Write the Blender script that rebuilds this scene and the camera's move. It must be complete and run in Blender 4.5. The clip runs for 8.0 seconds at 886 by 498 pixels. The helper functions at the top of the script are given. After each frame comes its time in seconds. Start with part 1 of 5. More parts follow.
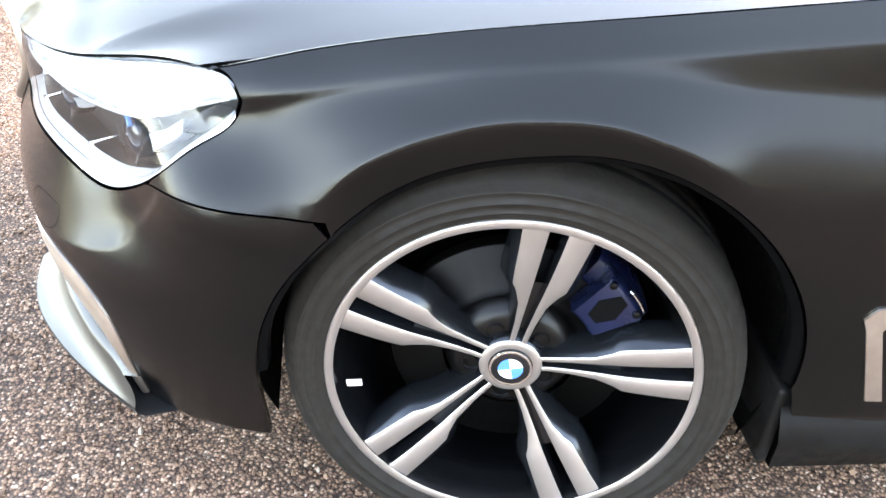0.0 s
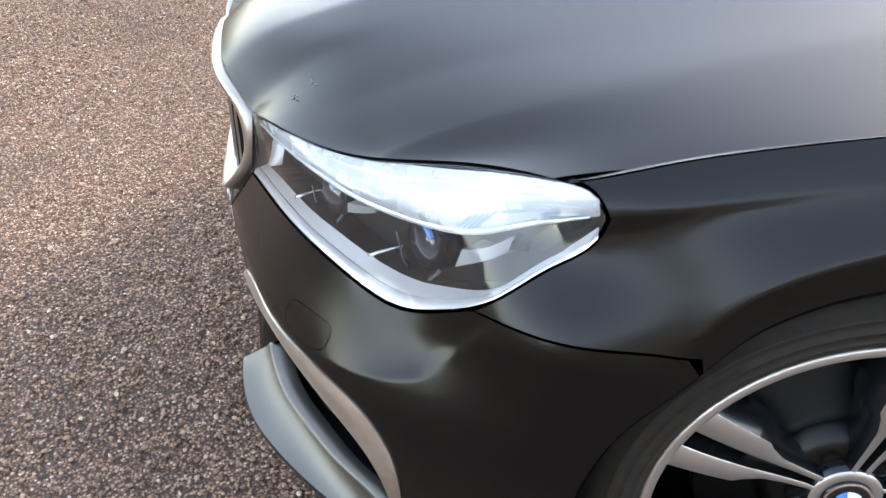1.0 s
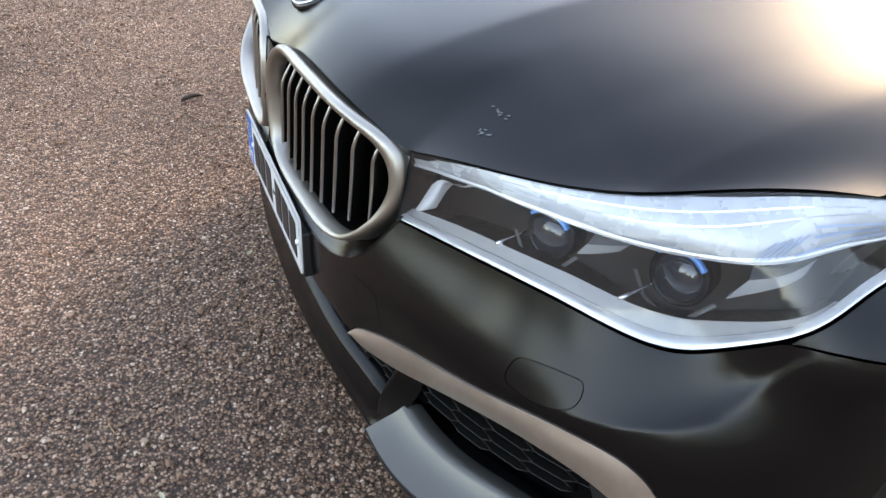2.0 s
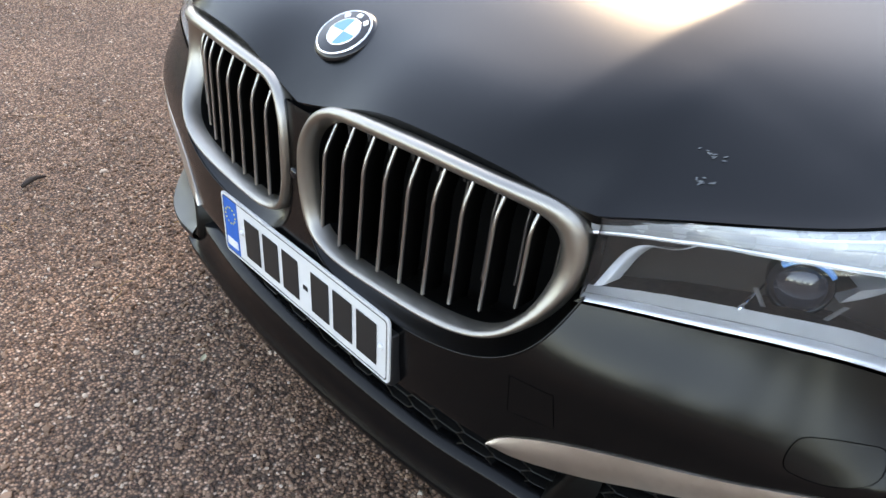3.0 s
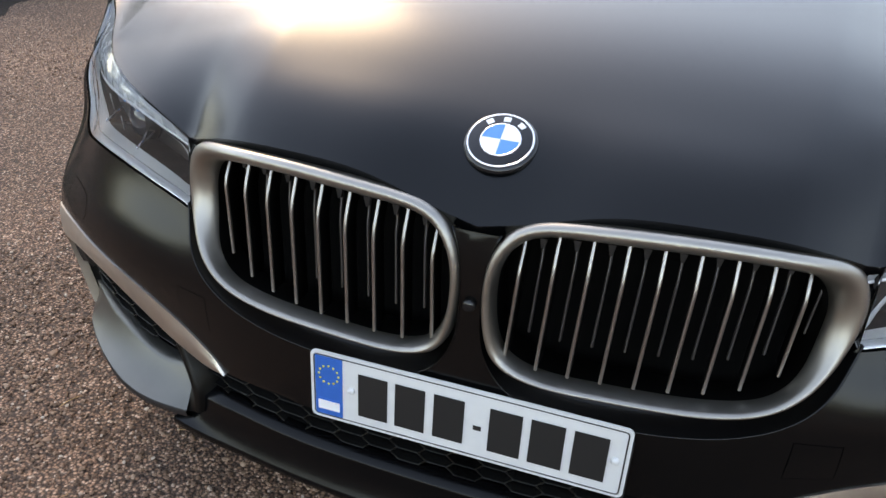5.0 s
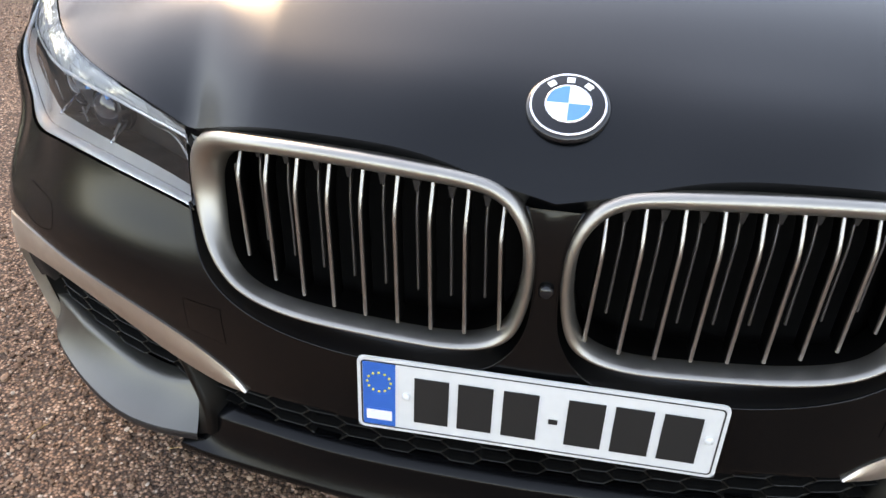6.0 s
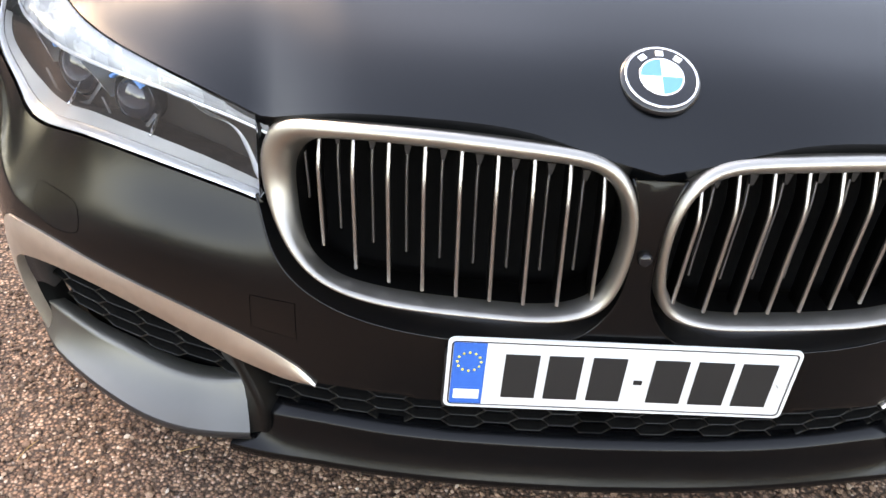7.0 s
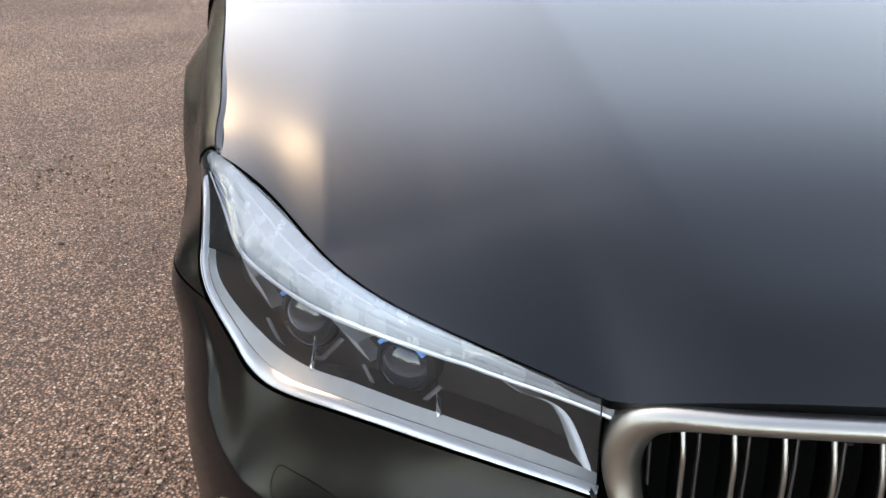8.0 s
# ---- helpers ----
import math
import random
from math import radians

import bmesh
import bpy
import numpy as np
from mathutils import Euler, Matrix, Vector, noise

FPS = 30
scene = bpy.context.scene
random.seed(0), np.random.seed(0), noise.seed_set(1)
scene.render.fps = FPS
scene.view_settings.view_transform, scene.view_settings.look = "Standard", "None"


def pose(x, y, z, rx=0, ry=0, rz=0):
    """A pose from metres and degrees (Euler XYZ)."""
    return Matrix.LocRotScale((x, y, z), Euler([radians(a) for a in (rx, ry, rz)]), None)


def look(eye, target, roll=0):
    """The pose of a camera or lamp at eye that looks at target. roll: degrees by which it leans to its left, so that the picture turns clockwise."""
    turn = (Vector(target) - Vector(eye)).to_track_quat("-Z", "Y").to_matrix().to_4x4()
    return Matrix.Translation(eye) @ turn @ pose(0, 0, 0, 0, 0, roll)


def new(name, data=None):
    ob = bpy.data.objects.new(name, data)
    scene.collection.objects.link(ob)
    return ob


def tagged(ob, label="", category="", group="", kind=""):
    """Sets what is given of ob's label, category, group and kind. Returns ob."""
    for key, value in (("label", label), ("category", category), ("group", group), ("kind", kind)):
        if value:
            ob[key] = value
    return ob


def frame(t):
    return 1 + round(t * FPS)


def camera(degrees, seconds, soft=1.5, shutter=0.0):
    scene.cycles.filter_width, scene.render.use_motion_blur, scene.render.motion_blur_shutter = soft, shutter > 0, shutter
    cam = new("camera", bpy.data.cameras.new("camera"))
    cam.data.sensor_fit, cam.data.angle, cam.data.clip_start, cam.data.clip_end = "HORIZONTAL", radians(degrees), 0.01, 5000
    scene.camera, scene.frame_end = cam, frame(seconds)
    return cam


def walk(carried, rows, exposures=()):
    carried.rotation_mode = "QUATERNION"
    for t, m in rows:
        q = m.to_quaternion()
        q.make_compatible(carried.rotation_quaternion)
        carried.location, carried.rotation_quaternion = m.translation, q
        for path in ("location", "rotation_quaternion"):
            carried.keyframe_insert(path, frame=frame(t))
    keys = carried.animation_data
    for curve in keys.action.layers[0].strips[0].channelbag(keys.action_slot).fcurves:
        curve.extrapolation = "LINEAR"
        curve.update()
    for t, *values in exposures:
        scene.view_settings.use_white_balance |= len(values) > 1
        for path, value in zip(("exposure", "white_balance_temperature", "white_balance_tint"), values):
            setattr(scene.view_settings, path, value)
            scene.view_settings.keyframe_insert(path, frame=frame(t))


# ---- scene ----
cam = camera(56.4, 8.0)
PATH = [
    (0, (-0.183, -1.804, 1.236), (-0.038, -0.224, 0.018), 0.5),
    (0.5, (-0.407, -1.738, 1.251), (-0.283, -0.13, 0.068), 0.7),
    (1, (-0.584, -1.571, 1.243), (-0.437, 0.045, 0.073), -0.6),
    (1.5, (-0.857, -1.465, 1.21), (-0.491, 0.118, 0.044), 1.6),
    (1.7, (-0.975, -1.428, 1.223), (-0.487, 0.13, 0.068), 2.6),
    (2.8, (-1.323, -0.946, 1.141), (-0.245, 0.309, 0.016), 3.9),
    (3, (-1.396, -0.87, 1.138), (-0.241, 0.34, 0.041), 3.3),
    (3.5, (-1.51, -0.698, 1.162), (-0.159, 0.386, 0.162), 1.6),
    (4, (-1.515, -0.505, 1.14), (-0.018, 0.425, 0.194), 1.2),
    (4.5, (-1.618, -0.358, 1.138), (-0.003, 0.331, 0.181), 3.1),
    (4.7, (-1.679, -0.301, 1.138), (-0.035, 0.304, 0.173), 3.6),
    (5.8, (-1.607, -0.043, 1.105), (0.08, 0.311, 0.091), 1.4),
    (6, (-1.602, -0.006, 1.1), (0.075, 0.265, 0.045), 2.0),
    (6.5, (-1.619, 0.141, 1.079), (0.024, 0.152, -0.062), 4.7),
    (7, (-1.615, 0.274, 1.104), (0.043, 0.173, -0.011), 4.7),
    (7.5, (-1.462, 0.439, 1.109), (0.216, 0.366, 0.024), 3.0),
    (8, (-1.346, 0.625, 1.149), (0.432, 0.514, 0.239), 1.3),
]
EXPOSURES = [(0, 4.8, 11700, 17), (0.5, 4.15, 11700, 17), (1, 3.6, 11700, 18), (1.5, 3.25, 11200, 17), (3, 3.15, 11200, 17), (3.5, 3, 11200, 17), (4.5, 2.65, 11200, 17), (6, 3.15, 12600, 20), (6.5, 3.55, 13000, 21), (7, 3.75, 13200, 22), (7.5, 3.67, 12200, 20), (8, 3.05, 11900, 18)]
walk(cam, [(t, look(eye, target, roll)) for t, eye, target, roll in PATH], EXPOSURES)

# ---- light ----
world = bpy.data.worlds.new("sky")
scene.world = world
world.use_nodes = True
SKY = world.node_tree.nodes.new("ShaderNodeTexSky")
SKY.sky_type, SKY.sun_disc = "NISHITA", False
SKY.sun_elevation, SKY.sun_rotation = radians(32), radians(54)
SKY.air_density, SKY.dust_density, SKY.ozone_density, SKY.altitude = 1.0, 0.3, 2.5, 300
world.node_tree.links.new(SKY.outputs[0], world.node_tree.nodes["Background"].inputs[0])
world.node_tree.nodes["Background"].inputs[1].default_value = 0.15
sun = new("sun", bpy.data.lights.new("sun", "SUN"))
sun.data.energy, sun.data.angle, sun.data.color = 0.19, radians(17), (1.0, 0.93, 0.82)
sun.matrix_world = look((8.0, 5.8, 6.2), (0, 0, 0))


# ---- materials ----
def material(name, colour, rough=0.5, metal=0.0, vary=0.0, scale=30.0, bump=0.0, bump_scale=200.0, dust=0.0, coat=0.0, gloss=0.5):
    """A principled material with two scales of variation in colour and roughness, fine relief and light dust."""
    m = bpy.data.materials.new(name)
    m.use_nodes = True
    nt = m.node_tree
    b = nt.nodes["Principled BSDF"]
    b.inputs["Base Color"].default_value = (*colour, 1)
    b.inputs["Roughness"].default_value, b.inputs["Metallic"].default_value = rough, metal
    b.inputs["Coat Weight"].default_value = coat
    b.inputs["Specular IOR Level"].default_value = gloss
    b.inputs["Coat Roughness"].default_value = 0.08
    co = nt.nodes.new("ShaderNodeTexCoord")
    if vary:
        n1 = nt.nodes.new("ShaderNodeTexNoise")
        n1.inputs["Scale"].default_value, n1.inputs["Detail"].default_value = scale, 6
        n2 = nt.nodes.new("ShaderNodeTexNoise")
        n2.inputs["Scale"].default_value, n2.inputs["Detail"].default_value = scale * 0.12, 3
        mul = nt.nodes.new("ShaderNodeMath")
        mul.operation = "MULTIPLY"
        for n, k in ((n1, 0), (n2, 1)):
            nt.links.new(co.outputs["Object"], n.inputs["Vector"])
            nt.links.new(n.outputs["Fac"], mul.inputs[k])
        ramp = nt.nodes.new("ShaderNodeMapRange")
        ramp.inputs["From Min"].default_value, ramp.inputs["From Max"].default_value = 0.12, 0.42
        ramp.inputs["To Min"].default_value, ramp.inputs["To Max"].default_value = 1 - vary, 1 + vary
        nt.links.new(mul.outputs[0], ramp.inputs["Value"])
        mix = nt.nodes.new("ShaderNodeVectorMath")
        mix.operation = "SCALE"
        mix.inputs[0].default_value = colour
        nt.links.new(ramp.outputs[0], mix.inputs["Scale"])
        out = mix.outputs[0]
        if dust:
            d = nt.nodes.new("ShaderNodeTexNoise")
            d.inputs["Scale"].default_value, d.inputs["Detail"].default_value, d.inputs["Roughness"].default_value = 650, 5, 0.7
            nt.links.new(co.outputs["Object"], d.inputs["Vector"])
            dr = nt.nodes.new("ShaderNodeMapRange")
            dr.inputs["From Min"].default_value, dr.inputs["From Max"].default_value = 0.69, 0.76
            dr.inputs["To Max"].default_value = dust
            nt.links.new(d.outputs["Fac"], dr.inputs["Value"])
            mx = nt.nodes.new("ShaderNodeMix")
            mx.data_type = "RGBA"
            mx.inputs["B"].default_value = (0.32, 0.28, 0.23, 1)
            nt.links.new(dr.outputs[0], mx.inputs["Factor"])
            nt.links.new(out, mx.inputs["A"])
            out = mx.outputs["Result"]
        nt.links.new(out, b.inputs["Base Color"])
        rr = nt.nodes.new("ShaderNodeMath")
        rr.operation = "MULTIPLY"
        rr.inputs[1].default_value = rough
        nt.links.new(ramp.outputs[0], rr.inputs[0])
        nt.links.new(rr.outputs[0], b.inputs["Roughness"])
    if bump:
        n3 = nt.nodes.new("ShaderNodeTexNoise")
        n3.inputs["Scale"].default_value, n3.inputs["Detail"].default_value = bump_scale, 4
        nt.links.new(co.outputs["Object"], n3.inputs["Vector"])
        bp = nt.nodes.new("ShaderNodeBump")
        bp.inputs["Strength"].default_value, bp.inputs["Distance"].default_value = bump, 0.002
        nt.links.new(n3.outputs["Fac"], bp.inputs["Height"])
        nt.links.new(bp.outputs[0], b.inputs["Normal"])
    return m


PAINT = material("satin_black_paint", (0.0014, 0.0016, 0.0019), 0.25, 0.0, vary=0.05, scale=6, dust=0.02, gloss=0.37)
# Dust specks, plus less gloss than PAINT to darken bumper and wing reflections.
DUSTY_DIM = material("dusty_dimmed_paint", (0.0016, 0.0018, 0.0021), 0.23, 0.0, vary=0.08, scale=6, dust=0.08, gloss=0.31)
LIP = material("satin_grey_lip", (0.125, 0.122, 0.112), 0.36, 0.8, vary=0.08, scale=12, dust=0.15)
SATIN = material("satin_aluminium", (0.38, 0.355, 0.32), 0.41, 1.0, vary=0.05, scale=40)
CHROME = material("polished_chrome", (0.86, 0.87, 0.89), 0.07, 1.0)
BRONZE = material("brushed_trim", (0.66, 0.595, 0.53), 0.42, 1.0, vary=0.08, scale=60)
SILVER = material("lamp_silver", (0.70, 0.70, 0.70), 0.34, 0.40, vary=0.08, scale=90)
STRIPWHITE = material("bright_light_strip", (0.82, 0.83, 0.85), 0.22, 0.5)
MESHBLACK = material("grille_plastic", (0.0022, 0.0021, 0.0020), 0.34, gloss=0.26)
FROST = material("frosted_light_guide", (0.54, 0.56, 0.58), 0.28, 0.3, vary=0.12, scale=40)
BLACK = material("black_plastic", (0.012, 0.012, 0.013), 0.45, 0.0, vary=0.1, scale=60, bump=0.15, bump_scale=500)
GLOSS = material("gloss_black", (0.008, 0.008, 0.009), 0.12)
# Near-black that stands in for the shade in openings and behind grilles.
VOID = material("unlit_depth_black", (0.003, 0.003, 0.003), 0.9, gloss=0.05)
RUBBER = material("tyre_rubber", (0.0135, 0.0104, 0.0076), 0.9, 0.0, vary=0.35, scale=40, bump=0.5, bump_scale=90, dust=0.42, gloss=0.3)
MACHINED = material("machined_alloy", (0.47, 0.435, 0.41), 0.36, 0.85, vary=0.05, scale=30)
GREYALLOY = material("dark_grey_alloy", (0.030, 0.034, 0.039), 0.20, 0.8, vary=0.1, scale=30)
# Dark barrel, taken down to near black for the shade inside the wheel.
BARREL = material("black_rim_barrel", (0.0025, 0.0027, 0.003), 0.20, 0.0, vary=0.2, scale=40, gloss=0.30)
# Brake steel coloured near black: the shade behind the spokes is in it.
SHADE_STEEL = material("brake_steel", (0.0016, 0.0014, 0.0012), 0.45, 0.0, vary=0.2, scale=80, gloss=0.15)
BLUE = material("blue_caliper_paint", (0.004, 0.010, 0.036), 0.30, 0.2, vary=0.15, scale=40)
WHITE = material("white_plate_film", (0.64, 0.645, 0.64), 0.45, vary=0.04, scale=50, dust=0.15)
INK = material("black_ink", (0.012, 0.012, 0.012), 0.5)
EUBLUE = material("blue_plate_film", (0.0, 0.115, 0.44), 0.45, vary=0.05, scale=50, gloss=0.2)
YELLOW = material("yellow_print", (0.75, 0.55, 0.08), 0.5)
ENBLUE = material("blue_enamel", (0.02, 0.23, 0.70), 0.2, coat=0.6)
ENWHITE = material("white_enamel", (0.78, 0.79, 0.80), 0.2, coat=0.6)
LAMPBLUE = material("blue_lamp_accent", (0.10, 0.36, 0.80), 0.25, 0.1)
DROPPING = material("white_scuff", (0.09, 0.10, 0.105), 0.7)


def glass(name, tint):
    """Thin clear cover with a faint haze: lets light through, and mirrors by Fresnel."""
    m = bpy.data.materials.new(name)
    m.use_nodes = True
    nt = m.node_tree
    nt.nodes.remove(nt.nodes["Principled BSDF"])
    a, g, f, x = (nt.nodes.new("ShaderNode" + k) for k in ("BsdfTransparent", "BsdfGlossy", "Fresnel", "MixShader"))
    a.inputs["Color"].default_value = (*tint, 1)
    g.inputs["Roughness"].default_value = 0.03
    f.inputs["IOR"].default_value = 1.55
    nt.links.new(f.outputs[0], x.inputs[0])
    nt.links.new(a.outputs[0], x.inputs[1])
    nt.links.new(g.outputs[0], x.inputs[2])
    haze, y = nt.nodes.new("ShaderNodeBsdfDiffuse"), nt.nodes.new("ShaderNodeMixShader")
    haze.inputs["Color"].default_value = (0.8, 0.8, 0.8, 1)
    y.inputs[0].default_value = 0.014
    nt.links.new(x.outputs[0], y.inputs[1])
    nt.links.new(haze.outputs[0], y.inputs[2])
    nt.links.new(y.outputs[0], nt.nodes["Material Output"].inputs["Surface"])
    return m


GLASS = glass("clear_polycarbonate", (0.93, 0.95, 0.97))


# ---- mesh helpers ----
def part(name, verts, faces, mat, parent=None, label="", smooth=True):
    """Links one mesh object under a thing or a part."""
    me = bpy.data.meshes.new(name)
    me.from_pydata([tuple(v) for v in verts], [], [tuple(f) for f in faces])
    me.materials.append(mat)
    if smooth:
        me.polygons.foreach_set("use_smooth", [True] * len(me.polygons))
    me.update()
    ob = new(name, me)
    if parent is not None:
        ob.parent = parent
    return tagged(ob, label)


def join(*pieces):
    """One list of verts and faces out of several."""
    verts, faces = [], []
    for v, f in pieces:
        n = len(verts)
        verts += [tuple(p) for p in v]
        faces += [tuple(i + n for i in q) for q in f]
    return verts, faces


def sheet(grid, closed_u=False, closed_v=False, flip=False):
    """Quads over a grid of points [row][column]."""
    g = np.asarray(grid, float)
    nr, nc = g.shape[:2]
    faces = []
    for i in range(nr if closed_v else nr - 1):
        for j in range(nc if closed_u else nc - 1):
            q = (i * nc + j, i * nc + (j + 1) % nc, ((i + 1) % nr) * nc + (j + 1) % nc, ((i + 1) % nr) * nc + j)
            faces.append(q[::-1] if flip else q)
    return g.reshape(-1, 3), faces


def tube(path, radius, n=8, closed=False):
    """A round bar along a path; radius may be a number or one a point."""
    p = np.asarray(path, float)
    r = np.broadcast_to(np.asarray(radius, float), (len(p),))
    t = np.roll(p, -1, 0) - np.roll(p, 1, 0) if closed else np.gradient(p, axis=0)
    t /= np.linalg.norm(t, axis=1)[:, None] + 1e-12
    up = np.array([0.3, 0.5, 0.81])
    a = np.cross(t, up)
    a /= np.linalg.norm(a, axis=1)[:, None]
    b = np.cross(t, a)
    ang = np.linspace(0, 2 * np.pi, n, endpoint=False)
    g = p[:, None] + r[:, None, None] * (np.cos(ang)[None, :, None] * a[:, None] + np.sin(ang)[None, :, None] * b[:, None])
    v, f = sheet(g, closed_u=True, closed_v=closed)
    if not closed:
        k = len(p) * n
        f = f + [tuple(range(n))[::-1], tuple(range(k - n, k))]
    return v, f


def block(lo, hi, bevel=0.002):
    """A box with bevelled edges."""
    bm = bmesh.new()
    bmesh.ops.create_cube(bm, size=1)
    for v in bm.verts:
        v.co = Vector([l + (c + 0.5) * (h - l) for c, l, h in zip(v.co, lo, hi)])
    if bevel:
        bmesh.ops.bevel(bm, geom=bm.edges[:], offset=bevel, segments=2, affect="EDGES", profile=0.6)
    bm.verts.index_update()
    out = [tuple(v.co) for v in bm.verts], [tuple(v.index for v in f.verts) for f in bm.faces]
    bm.free()
    return out


def moved(piece, m):
    v, f = piece
    return [tuple(m @ Vector(p)) for p in v], f


def spline(knots, values, at):
    """Natural cubic spline through values at knots."""
    x, y, q = np.asarray(knots, float), np.asarray(values, float), np.asarray(at, float)
    n = len(x)
    h = np.diff(x)
    a = np.zeros((n, n))
    rhs = np.zeros((n,) + y.shape[1:])
    a[0, 0] = a[-1, -1] = 1
    for i in range(1, n - 1):
        a[i, i - 1], a[i, i], a[i, i + 1] = h[i - 1], 2 * (h[i - 1] + h[i]), h[i]
        rhs[i] = 6 * ((y[i + 1] - y[i]) / h[i] - (y[i] - y[i - 1]) / h[i - 1])
    k = np.linalg.solve(a, rhs)
    i = np.clip(np.searchsorted(x, q) - 1, 0, n - 2)
    hh, u, w = h[i], q - x[i], x[i + 1] - q
    if y.ndim > 1:
        hh, u, w = hh[..., None], u[..., None], w[..., None]
    return (k[i] * w**3 + k[i + 1] * u**3) / (6 * hh) + (y[i] / hh - k[i] * hh / 6) * w + (y[i + 1] / hh - k[i + 1] * hh / 6) * u


def curve(points, n=60, closed=False):
    """A smooth curve through points, evenly spaced."""
    p = np.asarray(points, float)
    if closed:
        m = len(p)
        p = np.vstack([p[-4:], p, p[:5]])
    s = np.r_[0, np.cumsum(np.linalg.norm(np.diff(p, axis=0), axis=1))]
    lo, hi = (s[4], s[4 + m]) if closed else (0, s[-1])
    q = spline(s, p, np.linspace(lo, hi, 400))
    d = np.r_[0, np.cumsum(np.linalg.norm(np.diff(q, axis=0), axis=1))]
    at = np.linspace(0, d[-1], n + 1)[:-1] if closed else np.linspace(0, d[-1], n)
    return np.stack([np.interp(at, d, q[:, k]) for k in range(p.shape[1])], 1)


# ---- the car's skin: waterlines (x, half width) at set heights, front at minus x ----
HUB = -0.30  # the waterlines are read by their angle round this point of the centre line
W90 = [(-0.66, 0), (-0.55, 0.42), (-0.36, 0.66), (-0.12, 0.80), (0.08, 0.885), (0.34, 0.950), (0.60, 0.985)]
W85 = [(-0.74, 0), (-0.68, 0.33), (-0.54, 0.58), (-0.36, 0.745), (-0.22, 0.838), (-0.09, 0.880), (0.09, 0.922), (0.34, 0.978), (0.60, 1.02)]
W78 = [(-0.805, 0), (-0.790, 0.20), (-0.755, 0.34), (-0.700, 0.46), (-0.620, 0.605), (-0.480, 0.768), (-0.405, 0.838), (-0.330, 0.878), (-0.20, 0.908), (0.0, 0.950), (0.30, 1.005), (0.60, 1.05)]
W72 = [(-0.836, 0), (-0.829, 0.16), (-0.812, 0.30), (-0.772, 0.42), (-0.722, 0.53), (-0.660, 0.640), (-0.575, 0.750), (-0.478, 0.838), (-0.385, 0.886), (-0.27, 0.920), (-0.1, 0.960), (0.2, 1.01), (0.60, 1.065)]
W62 = [(-0.852, 0), (-0.845, 0.19), (-0.820, 0.33), (-0.778, 0.44), (-0.722, 0.58), (-0.652, 0.70), (-0.560, 0.805), (-0.470, 0.885), (-0.36, 0.938), (-0.26, 0.957), (0.0, 0.995), (0.30, 1.035), (0.60, 1.07)]
W52 = [(-0.853, 0), (-0.847, 0.20), (-0.833, 0.35), (-0.808, 0.46), (-0.762, 0.60), (-0.697, 0.725), (-0.610, 0.825), (-0.505, 0.900), (-0.38, 0.943), (-0.27, 0.960), (0.0, 0.997), (0.60, 1.072)]
W42 = [(-0.855, 0), (-0.849, 0.20), (-0.834, 0.35), (-0.802, 0.46), (-0.758, 0.59), (-0.706, 0.71), (-0.635, 0.82), (-0.545, 0.892), (-0.44, 0.935), (-0.30, 0.957), (0.0, 0.993), (0.60, 1.067)]
W32 = [(-0.846, 0), (-0.842, 0.20), (-0.829, 0.35), (-0.800, 0.46), (-0.758, 0.585), (-0.706, 0.70), (-0.638, 0.805), (-0.552, 0.878), (-0.45, 0.922), (-0.32, 0.946), (0.0, 0.985), (0.60, 1.058)]
W20 = [(-0.834, 0), (-0.829, 0.20), (-0.815, 0.34), (-0.785, 0.46), (-0.738, 0.585), (-0.686, 0.69), (-0.618, 0.79), (-0.535, 0.86), (-0.44, 0.905), (-0.32, 0.93), (0.0, 0.97), (0.60, 1.045)]
LEVELS = np.array([0.20, 0.32, 0.42, 0.52, 0.62, 0.72, 0.78, 0.85, 0.90])
ANGLES = np.radians(np.arange(0, 133.0))


def reach(line):
    """Distance from the reading point by angle, of a waterline and its mirror image."""
    p = np.asarray(line, float)
    full = np.vstack([p[3:0:-1] * (1, -1), p])
    c = curve(full, 500)
    a = np.arctan2(c[:, 1], HUB - c[:, 0])
    o = np.argsort(a)
    return np.interp(ANGLES, a[o], np.hypot(c[o, 1], c[o, 0] - HUB))


TABLE = np.array([reach(w) for w in (W20, W32, W42, W52, W62, W72, W78, W85, W90)])
KERNEL = np.exp(-0.5 * (np.arange(-6, 7) / 1.8) ** 2)
KERNEL /= KERNEL.sum()
TABLE = np.array([np.convolve(np.r_[row[6:0:-1], row, 2 * row[-1] - row[-2:-8:-1]], KERNEL, "valid") for row in TABLE])


